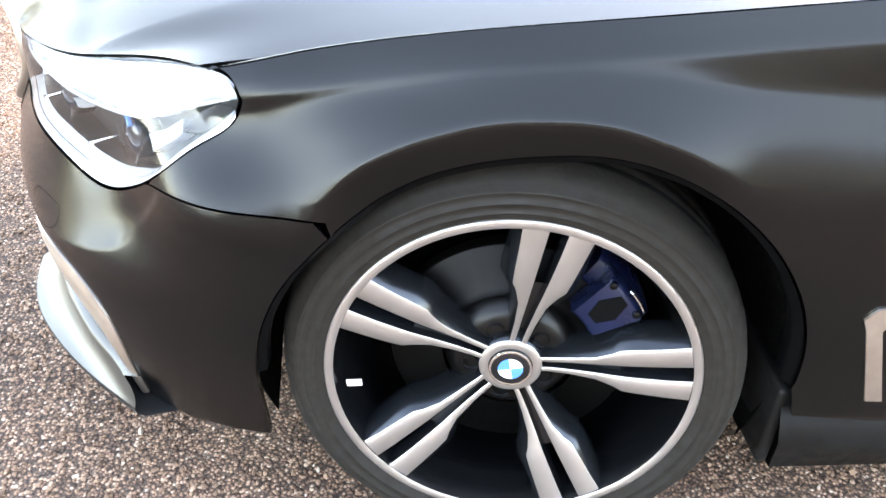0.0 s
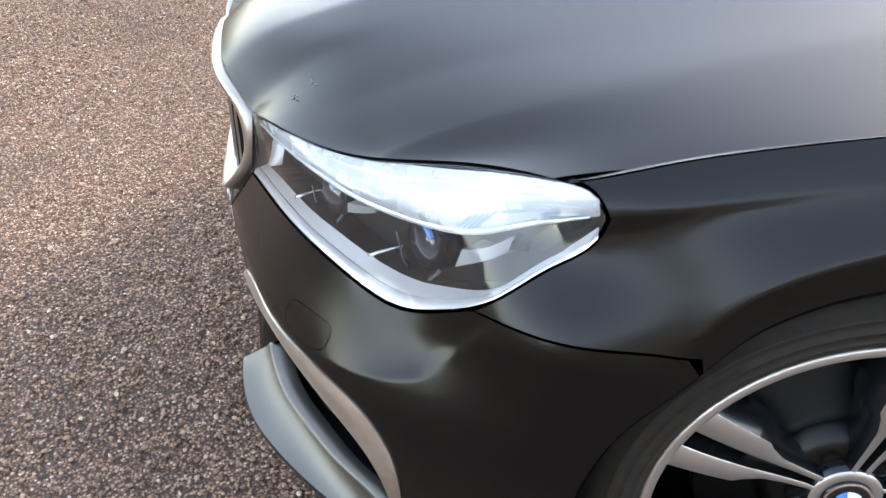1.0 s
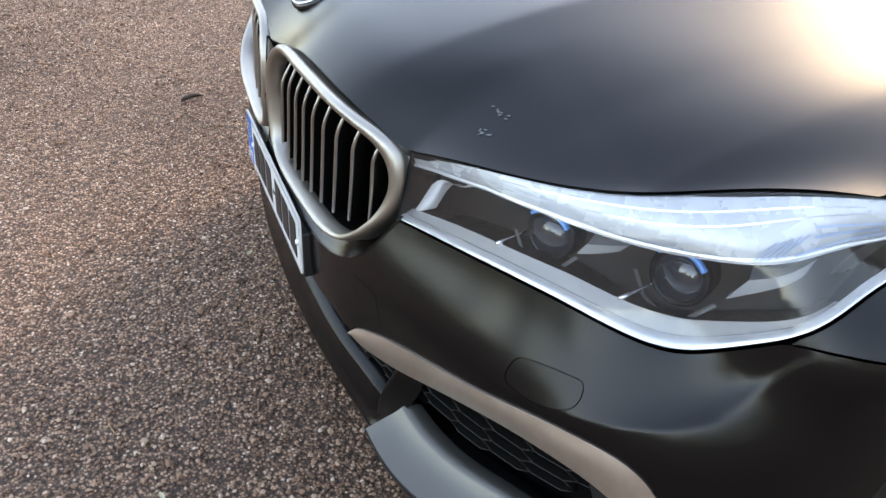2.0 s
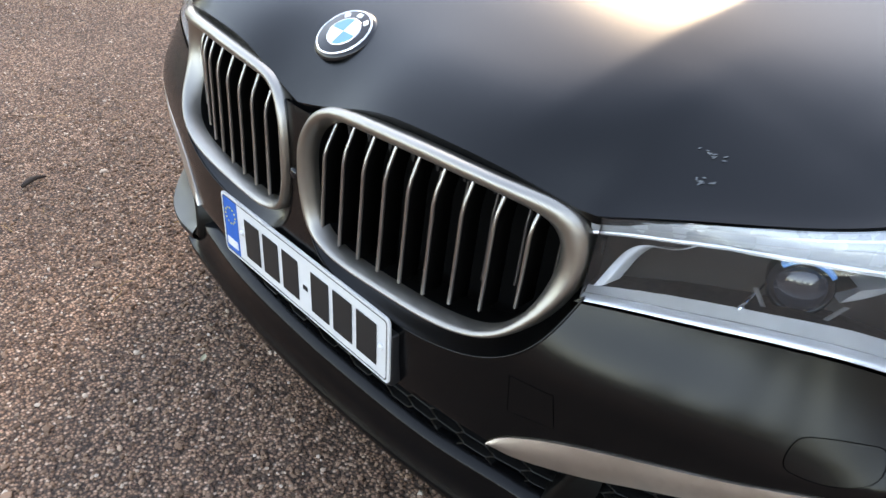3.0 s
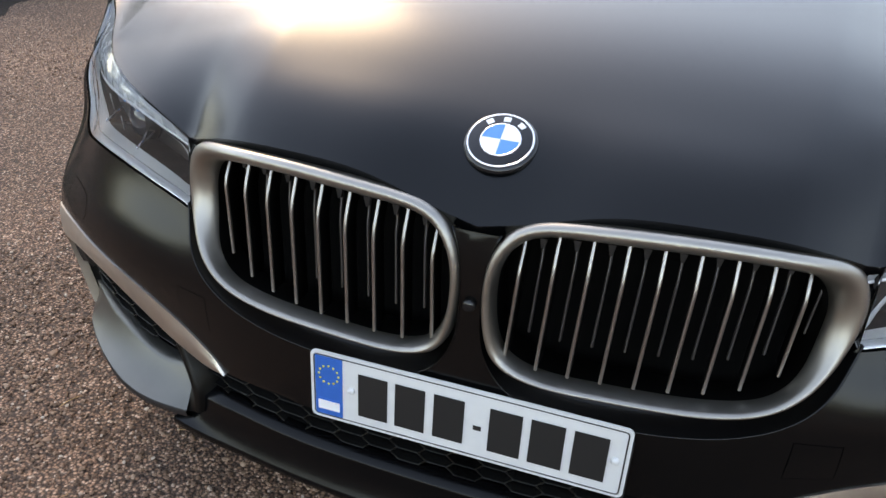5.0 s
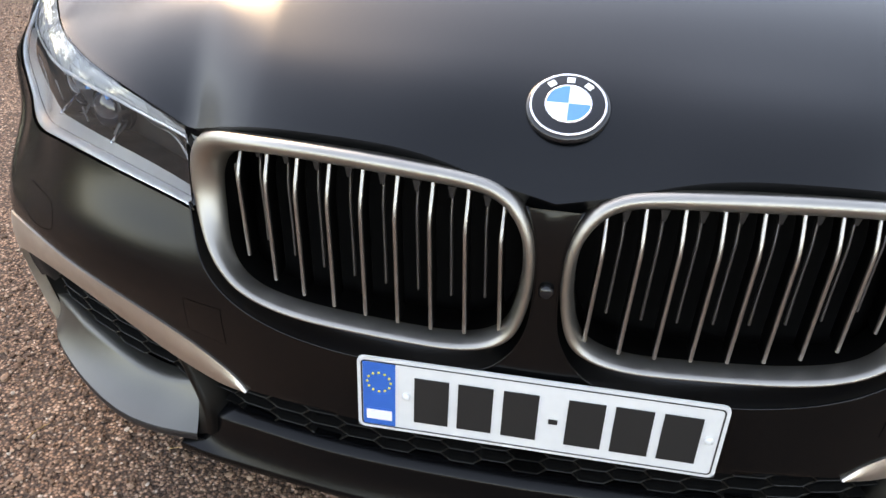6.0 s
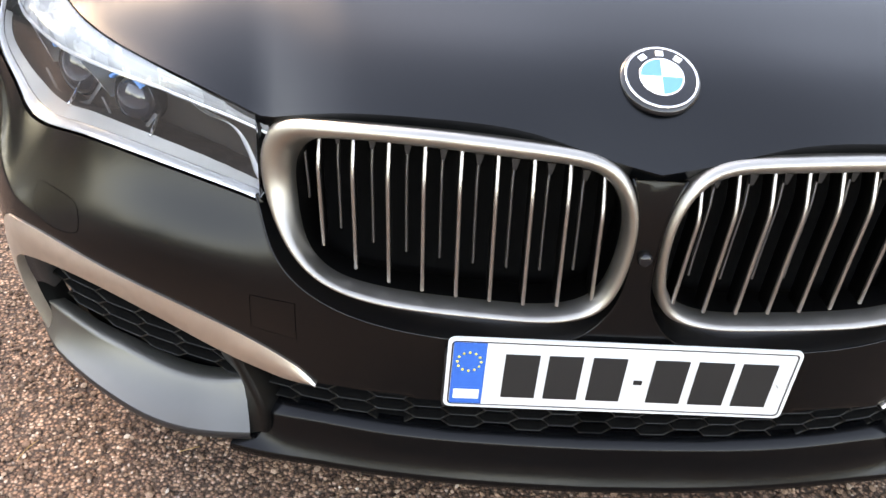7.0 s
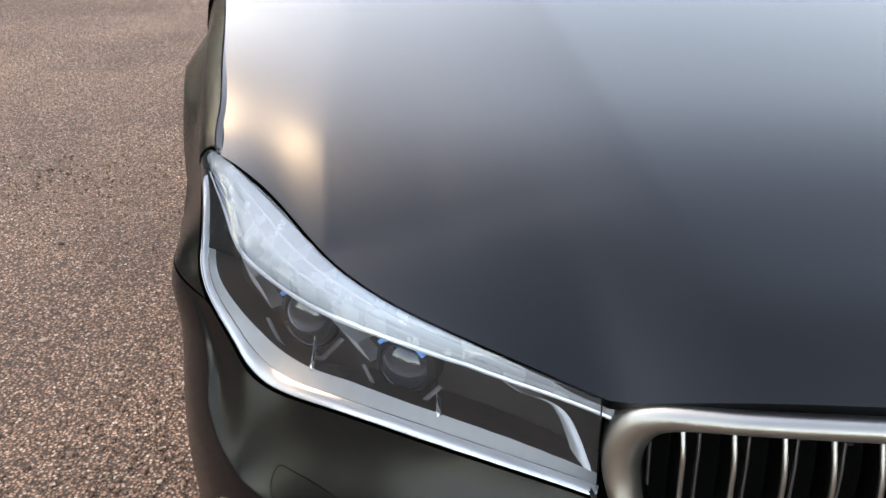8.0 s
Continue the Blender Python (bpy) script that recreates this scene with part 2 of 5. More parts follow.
def skin(a, z, depth=0.0):
    """Points of the skin at angles a and heights z, pushed in along the normal by depth. Half width positive."""
    a, z = np.broadcast_arrays(np.asarray(a, float), np.asarray(z, float))

    def at(a, z):
        col = np.stack([np.interp(np.abs(a), ANGLES, row) for row in TABLE])
        flat = col.reshape(len(LEVELS), -1)
        zz = z.reshape(-1)
        r = np.empty(zz.shape)
        full = spline(LEVELS, flat, ZS)
        i = np.clip(((zz - ZS[0]) / (ZS[1] - ZS[0])), 0, len(ZS) - 1.001)
        k = i.astype(int)
        j = np.arange(len(zz))
        r = full[k, j] * (1 - (i - k)) + full[k + 1, j] * (i - k)
        r = r.reshape(z.shape) + trim(np.abs(a), z)
        return np.stack([HUB - r * np.cos(a), r * np.sin(a), z], -1)

    p = at(a, z)
    if np.any(np.asarray(depth) != 0):
        e = 1e-3
        n = np.cross(at(a + e, z) - at(a - e, z), at(a, z + e) - at(a, z - e))
        n /= np.linalg.norm(n, axis=-1)[..., None]
        n = np.where((n[..., 0:1] * np.cos(a)[..., None] * -1 + n[..., 1:2] * np.sin(a)[..., None]) < 0, -n, n)
        p = p - n * np.asarray(depth)[..., None]
    return p


TRIM = None


def trim(a, z):
    """Small correction of the skin that makes it run through the panel lines."""
    if TRIM is None:
        return 0.0
    c, k = TRIM
    d = ((a[..., None] - c[:, 0]) / 0.11) ** 2 + ((z[..., None] - c[:, 1]) / 0.040) ** 2
    return np.exp(-0.5 * d) @ k


ZS = np.linspace(0.18, 0.92, 149)


def angle(p):
    """(angle, height) on the skin of points (x, half width, z)."""
    p = np.asarray(p, float)
    return np.stack([np.arctan2(p[:, 1], HUB - p[:, 0]), p[:, 2]], 1)


STRETCH = 0.62  # metres per radian, to mesh the skin with even triangles


def inside(q, loop):
    """Which of the points q lie inside a closed loop."""
    x, y = q[:, 0], q[:, 1]
    res = np.zeros(len(q), bool)
    a, b = loop, np.roll(loop, -1, 0)
    for (x1, y1), (x2, y2) in zip(a, b):
        hit = (y1 > y) != (y2 > y)
        if hit.any():
            res ^= hit & (x < (x2 - x1) * (y - y1) / (y2 - y1 + 1e-15) + x1)
    return res


def panel(outer, holes=(), depth=0.0, step=0.014, skirt=0.012, side=1, shape=None, lines=()):
    """A sheet-metal panel on the skin, bounded by loops of (angle, height), with its edges turned in; lines are creases that the mesh follows."""
    from mathutils.geometry import delaunay_2d_cdt
    loops = [np.asarray(l, float) * (STRETCH, 1) for l in (outer, *holes)]
    verts, edges = [], []
    for l in loops:
        n = len(verts)
        verts += [tuple(p) for p in l]
        edges += [(n + i, n + (i + 1) % len(l)) for i in range(len(l))]
    lo, hi = loops[0].min(0), loops[0].max(0)
    gx, gy = np.meshgrid(np.arange(lo[0] + step * 0.6, hi[0], step), np.arange(lo[1] + step * 0.6, hi[1], step))
    q = np.stack([gx.ravel(), gy.ravel()], 1)
    ok = inside(q, loops[0])
    for l in loops[1:]:
        ok &= ~inside(q, l)
    rim = np.vstack(loops)
    for line in lines:
        l = np.asarray(line, float) * (STRETCH, 1)
        t = np.gradient(l, axis=0)
        across = np.stack([-t[:, 1], t[:, 0]], 1) / (np.linalg.norm(t, axis=1)[:, None] + 1e-9)
        for off in (-0.008, -0.0035, 0.0, 0.0035, 0.008):
            k = l + across * off
            good = inside(k, loops[0])
            for h in loops[1:]:
                good &= ~inside(k, h)
            good &= np.array([np.min((rim[:, 0] - p[0]) ** 2 + (rim[:, 1] - p[1]) ** 2) > 0.003 ** 2 for p in k])
            n = len(verts)
            number = np.cumsum(good) - 1 + n
            verts += [tuple(p) for p in k[good]]
            edges += [(int(number[i]), int(number[i + 1])) for i in range(len(k) - 1) if good[i] and good[i + 1]]
    rim = np.array(verts)
    near = np.array([np.min((rim[:, 0] - p[0]) ** 2 + (rim[:, 1] - p[1]) ** 2) > (step * 0.45) ** 2 for p in q])
    q = q[ok & near]
    out, _, tris, origin, _, _ = delaunay_2d_cdt([Vector(v) for v in verts] + [Vector(p) for p in q], edges, [], 0, 1e-6)
    o = np.array([tuple(v) for v in out])
    c = np.array([o[list(t)].mean(0) for t in tris])
    keep = inside(c, loops[0])
    for l in loops[1:]:
        keep &= ~inside(c, l)
    faces = [tuple(t) for t, k in zip(tris, keep) if k]
    d = depth if shape is None else depth + shape(o[:, 0] / STRETCH, o[:, 1])
    p = skin(o[:, 0] / STRETCH, o[:, 1], np.zeros(len(o)) + d)
    p[:, 1] *= side
    pieces = [(p, [f[::-1] if side > 0 else f for f in faces])]
    if skirt:
        for l in loops:
            a = l[:, 0] / STRETCH
            dd = depth if shape is None else depth + shape(a, l[:, 1])
            g = np.stack([skin(a, l[:, 1], np.zeros(len(a)) + dd + k) for k in (0.0, skirt)])
            g[..., 1] *= side
            pieces.append(sheet(g, closed_u=True))
    return join(*pieces)


def band(low, high, depth_low, depth_high, rows=4, side=1, bulge=0.0):
    """A strip of skin between two curves of (angle, height) with the same number of points."""
    low, high = np.asarray(low, float), np.asarray(high, float)
    g = []
    for v in np.linspace(0, 1, rows):
        c = low + (high - low) * v
        g.append(skin(c[:, 0], c[:, 1], np.zeros(len(c)) + depth_low + (depth_high - depth_low) * v - bulge * 4 * v * (1 - v)))
    g = np.array(g)
    g[..., 1] *= side
    return sheet(g, flip=side > 0)


# ---- the lines that part the panels, as (x, half width, z) ----
LAMP_TOP = [(-0.766, 0.433, 0.697), (-0.727, 0.525, 0.722), (-0.667, 0.617, 0.736), (-0.598, 0.688, 0.750), (-0.480, 0.768, 0.779), (-0.392, 0.843, 0.794), (-0.357, 0.869, 0.784), (-0.347, 0.876, 0.764)]
LAMP_LOW = [(-0.778, 0.439, 0.595), (-0.727, 0.572, 0.612), (-0.660, 0.697, 0.612), (-0.570, 0.785, 0.592), (-0.490, 0.851, 0.640), (-0.405, 0.880, 0.708), (-0.358, 0.880, 0.740), (-0.347, 0.876, 0.764)]
HOOD_GAP = [(-0.388, 0.838, 0.792), (-0.17, 0.871, 0.836), (0.086, 0.909, 0.868), (0.343, 0.952, 0.899), (0.60, 0.985, 0.925)]
HOOD_LIP = [(-0.845, 0, 0.694), (-0.838, 0.06, 0.706), (-0.832, 0.14, 0.728), (-0.824, 0.24, 0.735), (-0.806, 0.346, 0.727), (-0.768, 0.431, 0.699)]
SEAM = [(-0.486, 0.863, 0.642), (-0.455, 0.905, 0.647), (-0.36, 0.942, 0.643), (-0.255, 0.957, 0.632)]


def settle(lines):
    """Finds the correction from panel lines given as (x, half width, z)."""
    p = np.vstack([curve(l, 9) for l in lines])
    c = angle(p)
    q = skin(c[:, 0], c[:, 1])
    off = np.hypot(p[:, 0] - HUB, p[:, 1]) - np.hypot(q[:, 0] - HUB, q[:, 1])
    d = ((c[:, None, 0] - c[None, :, 0]) / 0.11) ** 2 + ((c[:, None, 1] - c[None, :, 1]) / 0.040) ** 2
    return c, np.linalg.solve(np.exp(-0.5 * d) + 0.05 * np.eye(len(c)), off)


TRIM = settle([LAMP_TOP, LAMP_LOW, HOOD_GAP, HOOD_LIP, SEAM])


def on_skin(w, z):
    """The angle at which the skin has half width w at height z."""
    a = np.radians(np.linspace(0, 100, 401))
    return np.array([np.interp(q, skin(a, np.full(a.shape, h))[:, 1], a) for q, h in zip(np.atleast_1d(w), np.atleast_1d(z))])


def from_front(points):
    """(angle, height) of points given as (half width, height)."""
    p = np.asarray(points, float)
    return np.stack([on_skin(p[:, 0], p[:, 1]), p[:, 1]], 1)


def shrunk(loop, gap=0.0015):
    """A loop of (angle, height) drawn in by half a panel gap."""
    l = np.asarray(loop, float) * (STRETCH, 1)
    t = np.roll(l, -1, 0) - np.roll(l, 1, 0)
    n = np.stack([-t[:, 1], t[:, 0]], 1)
    n /= np.linalg.norm(n, axis=1)[:, None] + 1e-9
    area = np.sum(l[:, 0] * np.roll(l[:, 1], -1) - np.roll(l[:, 0], -1) * l[:, 1])
    return (l + n * gap * (1 if area > 0 else -1)) / (STRETCH, 1)


def mirrored(c):
    return np.asarray(c)[::-1] * (-1, 1)


def deg(points):
    return np.asarray(points, float) * (math.pi / 180, 1)


lamp_top = angle(curve(LAMP_TOP, 70))
lamp_low = angle(curve(LAMP_LOW, 70))
gap_line = angle(curve(HOOD_GAP, 60))
seam = angle(curve(SEAM, 24))
ARCH_Z = 0.350


def arch(t0, t1, n, inset=0.0):
    """The wheel arch's edge on the skin, from t0 to t1 degrees (0: front, 90: top, 180: rear)."""
    d = np.linspace(t0, t1, n)
    radius = spline([-10, 13, 50, 72, 92, 106, 120, 150, 190], [0.375, 0.370, 0.361, 0.367, 0.376, 0.392, 0.402, 0.400, 0.398], d) - inset
    t = np.radians(d)
    x, z = -radius * np.cos(t), ARCH_Z + radius * np.sin(t)
    w = np.where(x < -0.26, 0.957 - 0.12 * np.maximum(-0.26 - x, 0), 0.957 + 0.15 * (x + 0.26))
    return np.stack([np.arctan2(w, HUB - x), z], 1)


def bend(d, r):
    """Zero before a crease and a straight slope of one after it, rounded over r."""
    return 0.5 * (d + np.sqrt(d * d + r * r))


def flare(a, z):
    """The arch's flare: the skin swells towards a crest round the wheel and turns in below it."""
    x = skin(a, z)[..., 0]
    r, t = np.hypot(x, z - ARCH_Z), np.degrees(np.arctan2(z - ARCH_Z, -x))
    crest = np.interp(t, [38, 47, 60, 75, 92, 103, 115, 135], [0.392, 0.397, 0.407, 0.408, 0.415, 0.424, 0.427, 0.425])
    on = np.clip(np.minimum((t - 36) / 24, (134 - t) / 26), 0, 1)
    on = on * on * (3 - 2 * on)
    q = r - crest
    swell = 0.015 * np.exp(-np.maximum(q, 0) / 0.045)
    return -on * (swell - 0.75 * bend(-q, 0.006))


car = new("car")
tagged(car, "satin black luxury saloon parked on gravel, front end", "car")

# ---- front bumper ----
BLADE_UP = deg([(35.5, 0.355), (36.7, 0.371), (38.5, 0.385), (42.5, 0.406), (46.7, 0.424), (51.0, 0.442), (55.8, 0.460), (61.4, 0.477), (65.3, 0.476), (68.8, 0.460), (71.2, 0.415), (72.0, 0.33), (72.0, 0.228)])
BLADE_LOW = deg([(35.5, 0.3545), (38.5, 0.354), (41.5, 0.360), (45.5, 0.372), (50.0, 0.392), (54.2, 0.411), (59.6, 0.428), (63.2, 0.427), (66.4, 0.414), (68.9, 0.385), (70.6, 0.32), (71.0, 0.228)])
blade_up, blade_low = curve(BLADE_UP, 60), curve(BLADE_LOW, 60)
RECESS = [(0.447, 0.602), (0.434, 0.565), (0.385, 0.504), (0.30, 0.470), (0.19, 0.457), (0.10, 0.460), (0.045, 0.484), (0.019, 0.53), (0.0135, 0.60), (0.020, 0.662), (0.030, 0.688)]
recess = curve(from_front(RECESS), 90)
bottom = deg([(77, 0.203), (82, 0.203)])
half = np.vstack([
    [(0.0, 0.345)], deg([(12, 0.347), (24, 0.351)]), blade_up, bottom,
    [(arch(0, 1, 2)[0][0], 0.203)], arch(0, 45.9, 24), seam[::-1][1:],
    [p for p in lamp_low[::-1] if p[0] < seam[0][0] - 0.004], recess])
full = np.vstack([half, mirrored(half[1:])])
WASH = [(0.686, 0.528), (0.690, 0.538), (0.700, 0.5415), (0.746, 0.5425), (0.757, 0.539), (0.7625, 0.529), (0.7625, 0.508), (0.752, 0.500), (0.700, 0.497), (0.688, 0.503)]
TOW = [(0.398, 0.484), (0.455, 0.484), (0.458, 0.428), (0.398, 0.424)]
wash = curve(from_front(WASH), 40, closed=True)
tow = np.vstack([np.linspace(a, b, 6)[:-1] for a, b in zip(from_front(TOW), np.roll(from_front(TOW), -1, 0))])


FOLD = deg([(48, 0.487), (56, 0.489), (62, 0.495), (67.4, 0.507), (70.8, 0.520), (73.7, 0.538), (76.8, 0.585), (79.5, 0.645)])


def flute(a, z):
    """The hollow between the headlamp and the fold that falls from its outer corner."""
    a = np.abs(a)
    low = np.interp(a, lamp_low[:, 0], lamp_low[:, 1])
    tall = np.maximum(low - np.interp(a, FOLD[:, 0], FOLD[:, 1]), 0.004)
    u = np.clip((low - z) / tall, 0, 1)
    on = np.clip(np.minimum((a - 0.88) / 0.30, (1.42 - a) / 0.05), 0, 1)
    on = on * on * (3 - 2 * on)
    return on * (0.055 + 0.02 * np.clip((a - 1.18) / 0.14, 0, 1)) * tall * 6.75 * u * u * (1 - u) + flare(a, z)


# the bumper takes the dimmed copy of the paint to hold its reflections down
bumper = part("front_bumper", *panel(shrunk(full), [wash, tow, mirrored(wash), mirrored(tow)], step=0.011, shape=flute, lines=[curve(FOLD, 60), curve(FOLD, 60) * (-1, 1)]), DUSTY_DIM, car, "satin black front bumper skin")
for s in (1, -1):
    for name, loop in (("washer_cover", wash), ("tow_hook_cover", tow)):
        part(name, *panel(shrunk(loop, 0.0009), depth=-0.0002, step=0.012, side=s, shape=flute), DUSTY_DIM, bumper)
    part("trim_blade", *join(band(blade_low, blade_up, -0.004, -0.002, 5, s, 0.003), band(blade_up, blade_up, -0.002, 0.012, 2, s), band(blade_low, blade_low, 0.014, -0.004, 2, s)), BRONZE, bumper, "brushed warm-grey metal trim blade")
    part("blade_return", *band(blade_low, blade_low, 0.055, 0.0145, 2, s), MESHBLACK, bumper)
    edge_line = skin(recess[:, 0], recess[:, 1]) * (1, s, 1)
    part("recess_edge", *tube(edge_line, 0.0016, 6), DUSTY_DIM, bumper)
    # gutter round the grille
    inner = curve(from_front([(0.437, 0.610), (0.415, 0.570), (0.365, 0.516), (0.29, 0.489), (0.19, 0.480), (0.10, 0.486), (0.055, 0.505), (0.030, 0.55), (0.026, 0.61), (0.036, 0.668), (0.045, 0.684)]), 90)
    part("grille_surround", *band(inner, recess, 0.026, 0.001, 6, s, -0.004), DUSTY_DIM, bumper)

# ---- lower grille, lips and intakes ----
LIP_EDGE = [(-0.847, 0, 0.200), (-0.843, 0.15, 0.201), (-0.831, 0.30, 0.204), (-0.819, 0.40, 0.208), (-0.812, 0.46, 0.212), (-0.803, 0.50, 0.214)]
WING_EDGE = [(-0.826, 0.474, 0.250), (-0.821, 0.53, 0.246), (-0.800, 0.605, 0.242), (-0.757, 0.680, 0.242), (-0.704, 0.748, 0.240), (-0.640, 0.812, 0.234), (-0.580, 0.862, 0.226)]
WING_TOP = [(-0.772, 0.490, 0.286), (-0.762, 0.530, 0.285), (-0.741, 0.595, 0.284), (-0.703, 0.669, 0.286), (-0.661, 0.739, 0.284), (-0.617, 0.799, 0.284), (-0.588, 0.846, 0.285)]
WING_OUT = {-1: (-0.010, 0.010, 0.0), 1: (0.019, -0.004, -0.010)}
LIP_TOP = [(-0.834, 0, 0.263), (-0.831, 0.15, 0.264), (-0.820, 0.30, 0.267), (-0.806, 0.39, 0.271), (-0.794, 0.44, 0.268), (-0.764, 0.478, 0.246)]


def lip(edge, top, n, mirror, dish=0.008, back=0.010):
    """A lip from its upper line to its front edge, a little hollow, and back underneath."""
    e, t = curve(edge, n), curve(top, n)
    if mirror:
        e, t = (np.vstack([q[:0:-1] * (1, -1, 1), q]) for q in (e, t))
    rows = [t + (0.030, 0, back)]
    for v in np.linspace(0, 1, 9):
        rows.append(t + (e - t) * v + np.array((0.8, 0, -0.6)) * dish * 4 * v * (1 - v))
    under = [e + (-0.0015, 0, -0.003), e + (0.001, 0, -0.014), e + (0.012, 0, -0.020), e * (1, 0.97, 1) + (0.16, 0, -0.024)]
    return np.array(rows), np.array([e] + under)


CHIN = material("chin_plastic", (0.0020, 0.0021, 0.0024), 0.24, vary=0.08, scale=20, dust=0.02, gloss=0.22)
top_g, low_g = lip(LIP_EDGE, LIP_TOP, 40, True, 0.006, 0.004)
chin = part("front_lip", *join(sheet(top_g, flip=True), sheet(low_g, flip=True)), CHIN, bumper, "satin black chin lip")
for s in (1, -1):
    top_g, low_g = lip(WING_EDGE, WING_TOP, 40, False, 0.007, -0.006)
    top_g, low_g = top_g + WING_OUT[s], low_g + WING_OUT[s]
    curl = np.clip((0.565 - top_g[..., 1]) / 0.085, 0, 1) ** 2
    top_g[..., 2] += 0.016 * curl * (1 - np.linspace(0, 1, len(top_g)) ** 3)[:, None]
    inner_end = top_g[1:, 0].copy()
    for g in (top_g, low_g):
        g[..., 1] *= s
    wing = part("lip_wing", *sheet(top_g, flip=s > 0), LIP, bumper, "satin grey splitter wing")
    part("wing_edge", *sheet(low_g, flip=s > 0), BLACK, wing)
    # wall between the side intake and the middle grille
    ridge = curve([(-0.786, 0.494, 0.382), (-0.795, 0.468, 0.320), (-0.803, 0.452, 0.275), (-0.806, 0.450, 0.240)], 12)
    foot = curve([(-0.766, 0.512, 0.388), (-0.757, 0.508, 0.330), inner_end[0] + (0.004, 0.004, -0.002), inner_end[4] + (0.005, 0.004, -0.003), inner_end[8] + (0.004, 0.004, -0.006)], 12)
    g = np.array([ridge + (0.085, -0.035, 0), ridge + (0.004, -0.006, 0), ridge, ridge + (0.002, 0.006, 0), foot])
    g[..., 1] *= s
    part("intake_divider", *sheet(g, flip=s < 0), MESHBLACK, bumper)


def honeycomb(loop, depth, cell, side, profile):
    """Cells of a plastic grille on the skin, inside a loop of (angle, height)."""
    l = np.asarray(loop, float) * (STRETCH, 1)
    cw, ch = cell
    pieces = []
    lo, hi = l.min(0), l.max(0)
    k = np.array([(-0.5, 0), (-0.28, 0.5), (0.28, 0.5), (0.5, 0), (0.28, -0.5), (-0.28, -0.5)])
    for i in range(int((hi[0] - lo[0]) / (cw * 0.78)) + 2):
        for j in range(int((hi[1] - lo[1]) / ch) + 2):
            c = np.array([lo[0] + i * cw * 0.78, lo[1] + (j + 0.5 * (i % 2)) * ch])
            if not inside(c[None], l)[0]:
                continue
            rows = []
            for f, d in profile:
                q = (c + k * (cw, ch) * f) / (STRETCH, 1)
                rows.append(skin(q[:, 0], q[:, 1], np.full(6, depth + d)))
            g = np.array(rows)
            g[..., 1] *= side
            pieces.append(sheet(g, closed_u=True, flip=side > 0))
    return join(*pieces)


mid_loop = deg([(0, 0.252), (0, 0.352), (12, 0.354), (24, 0.358), (35, 0.362), (41, 0.352), (43, 0.30), (40, 0.258), (30, 0.252)])
side_loop = np.vstack([blade_low[8:-14], deg([(67.0, 0.36), (65, 0.325), (58, 0.312), (50, 0.304), (44.5, 0.300)])])
for s in (1, -1):
    for loop, cell in ((mid_loop, (0.064, 0.0245)), (side_loop, (0.058, 0.0235))):
        mesh = part("intake_mesh", *honeycomb(loop, 0.030, cell, s, ((1.0, 0.002), (0.99, 0.0), (0.975, 0.0), (0.965, 0.002))), MESHBLACK, bumper, "black honeycomb intake mesh")
        # cell walls behind the rims, their inner shade put into the colour
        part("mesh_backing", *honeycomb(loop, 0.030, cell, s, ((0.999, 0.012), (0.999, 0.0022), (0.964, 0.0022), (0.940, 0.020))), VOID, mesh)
    # black sheet in place of the intake's unlit depth
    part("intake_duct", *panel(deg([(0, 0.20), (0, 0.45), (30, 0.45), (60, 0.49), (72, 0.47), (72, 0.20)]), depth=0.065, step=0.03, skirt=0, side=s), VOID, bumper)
    sl = curve([(-0.635, 0.800, 0.425), (-0.622, 0.806, 0.37), (-0.610, 0.806, 0.335)], 8)
    g = np.array([sl + (0.0, 0.012, 0), sl, sl + (-0.012, -0.022, 0), sl + (0.03, -0.03, 0)])
    g[..., 1] *= s
    part("air_curtain_fin", *sheet(g), BLACK, bumper)

# ---- kidney grilles ----
K_OUT = [(0.0135, 0.615), (0.018, 0.655), (0.042, 0.697), (0.10, 0.717), (0.19, 0.725), (0.29, 0.726), (0.375, 0.716), (0.425, 0.694), (0.441, 0.655), (0.437, 0.612), (0.417, 0.568), (0.382, 0.531), (0.325, 0.508), (0.24, 0.499), (0.15, 0.496), (0.08, 0.499), (0.036, 0.518), (0.018, 0.562)]
K_IN = [(0.029, 0.617), (0.034, 0.650), (0.056, 0.682), (0.11, 0.696), (0.19, 0.701), (0.285, 0.703), (0.355, 0.694), (0.392, 0.675), (0.407, 0.645), (0.405, 0.607), (0.391, 0.564), (0.362, 0.534), (0.311, 0.5175), (0.23, 0.5095), (0.15, 0.5065), (0.089, 0.5095), (0.049, 0.528), (0.033, 0.565)]
k_out, k_in = curve(K_OUT, 120, closed=True), curve(K_IN, 120, closed=True)


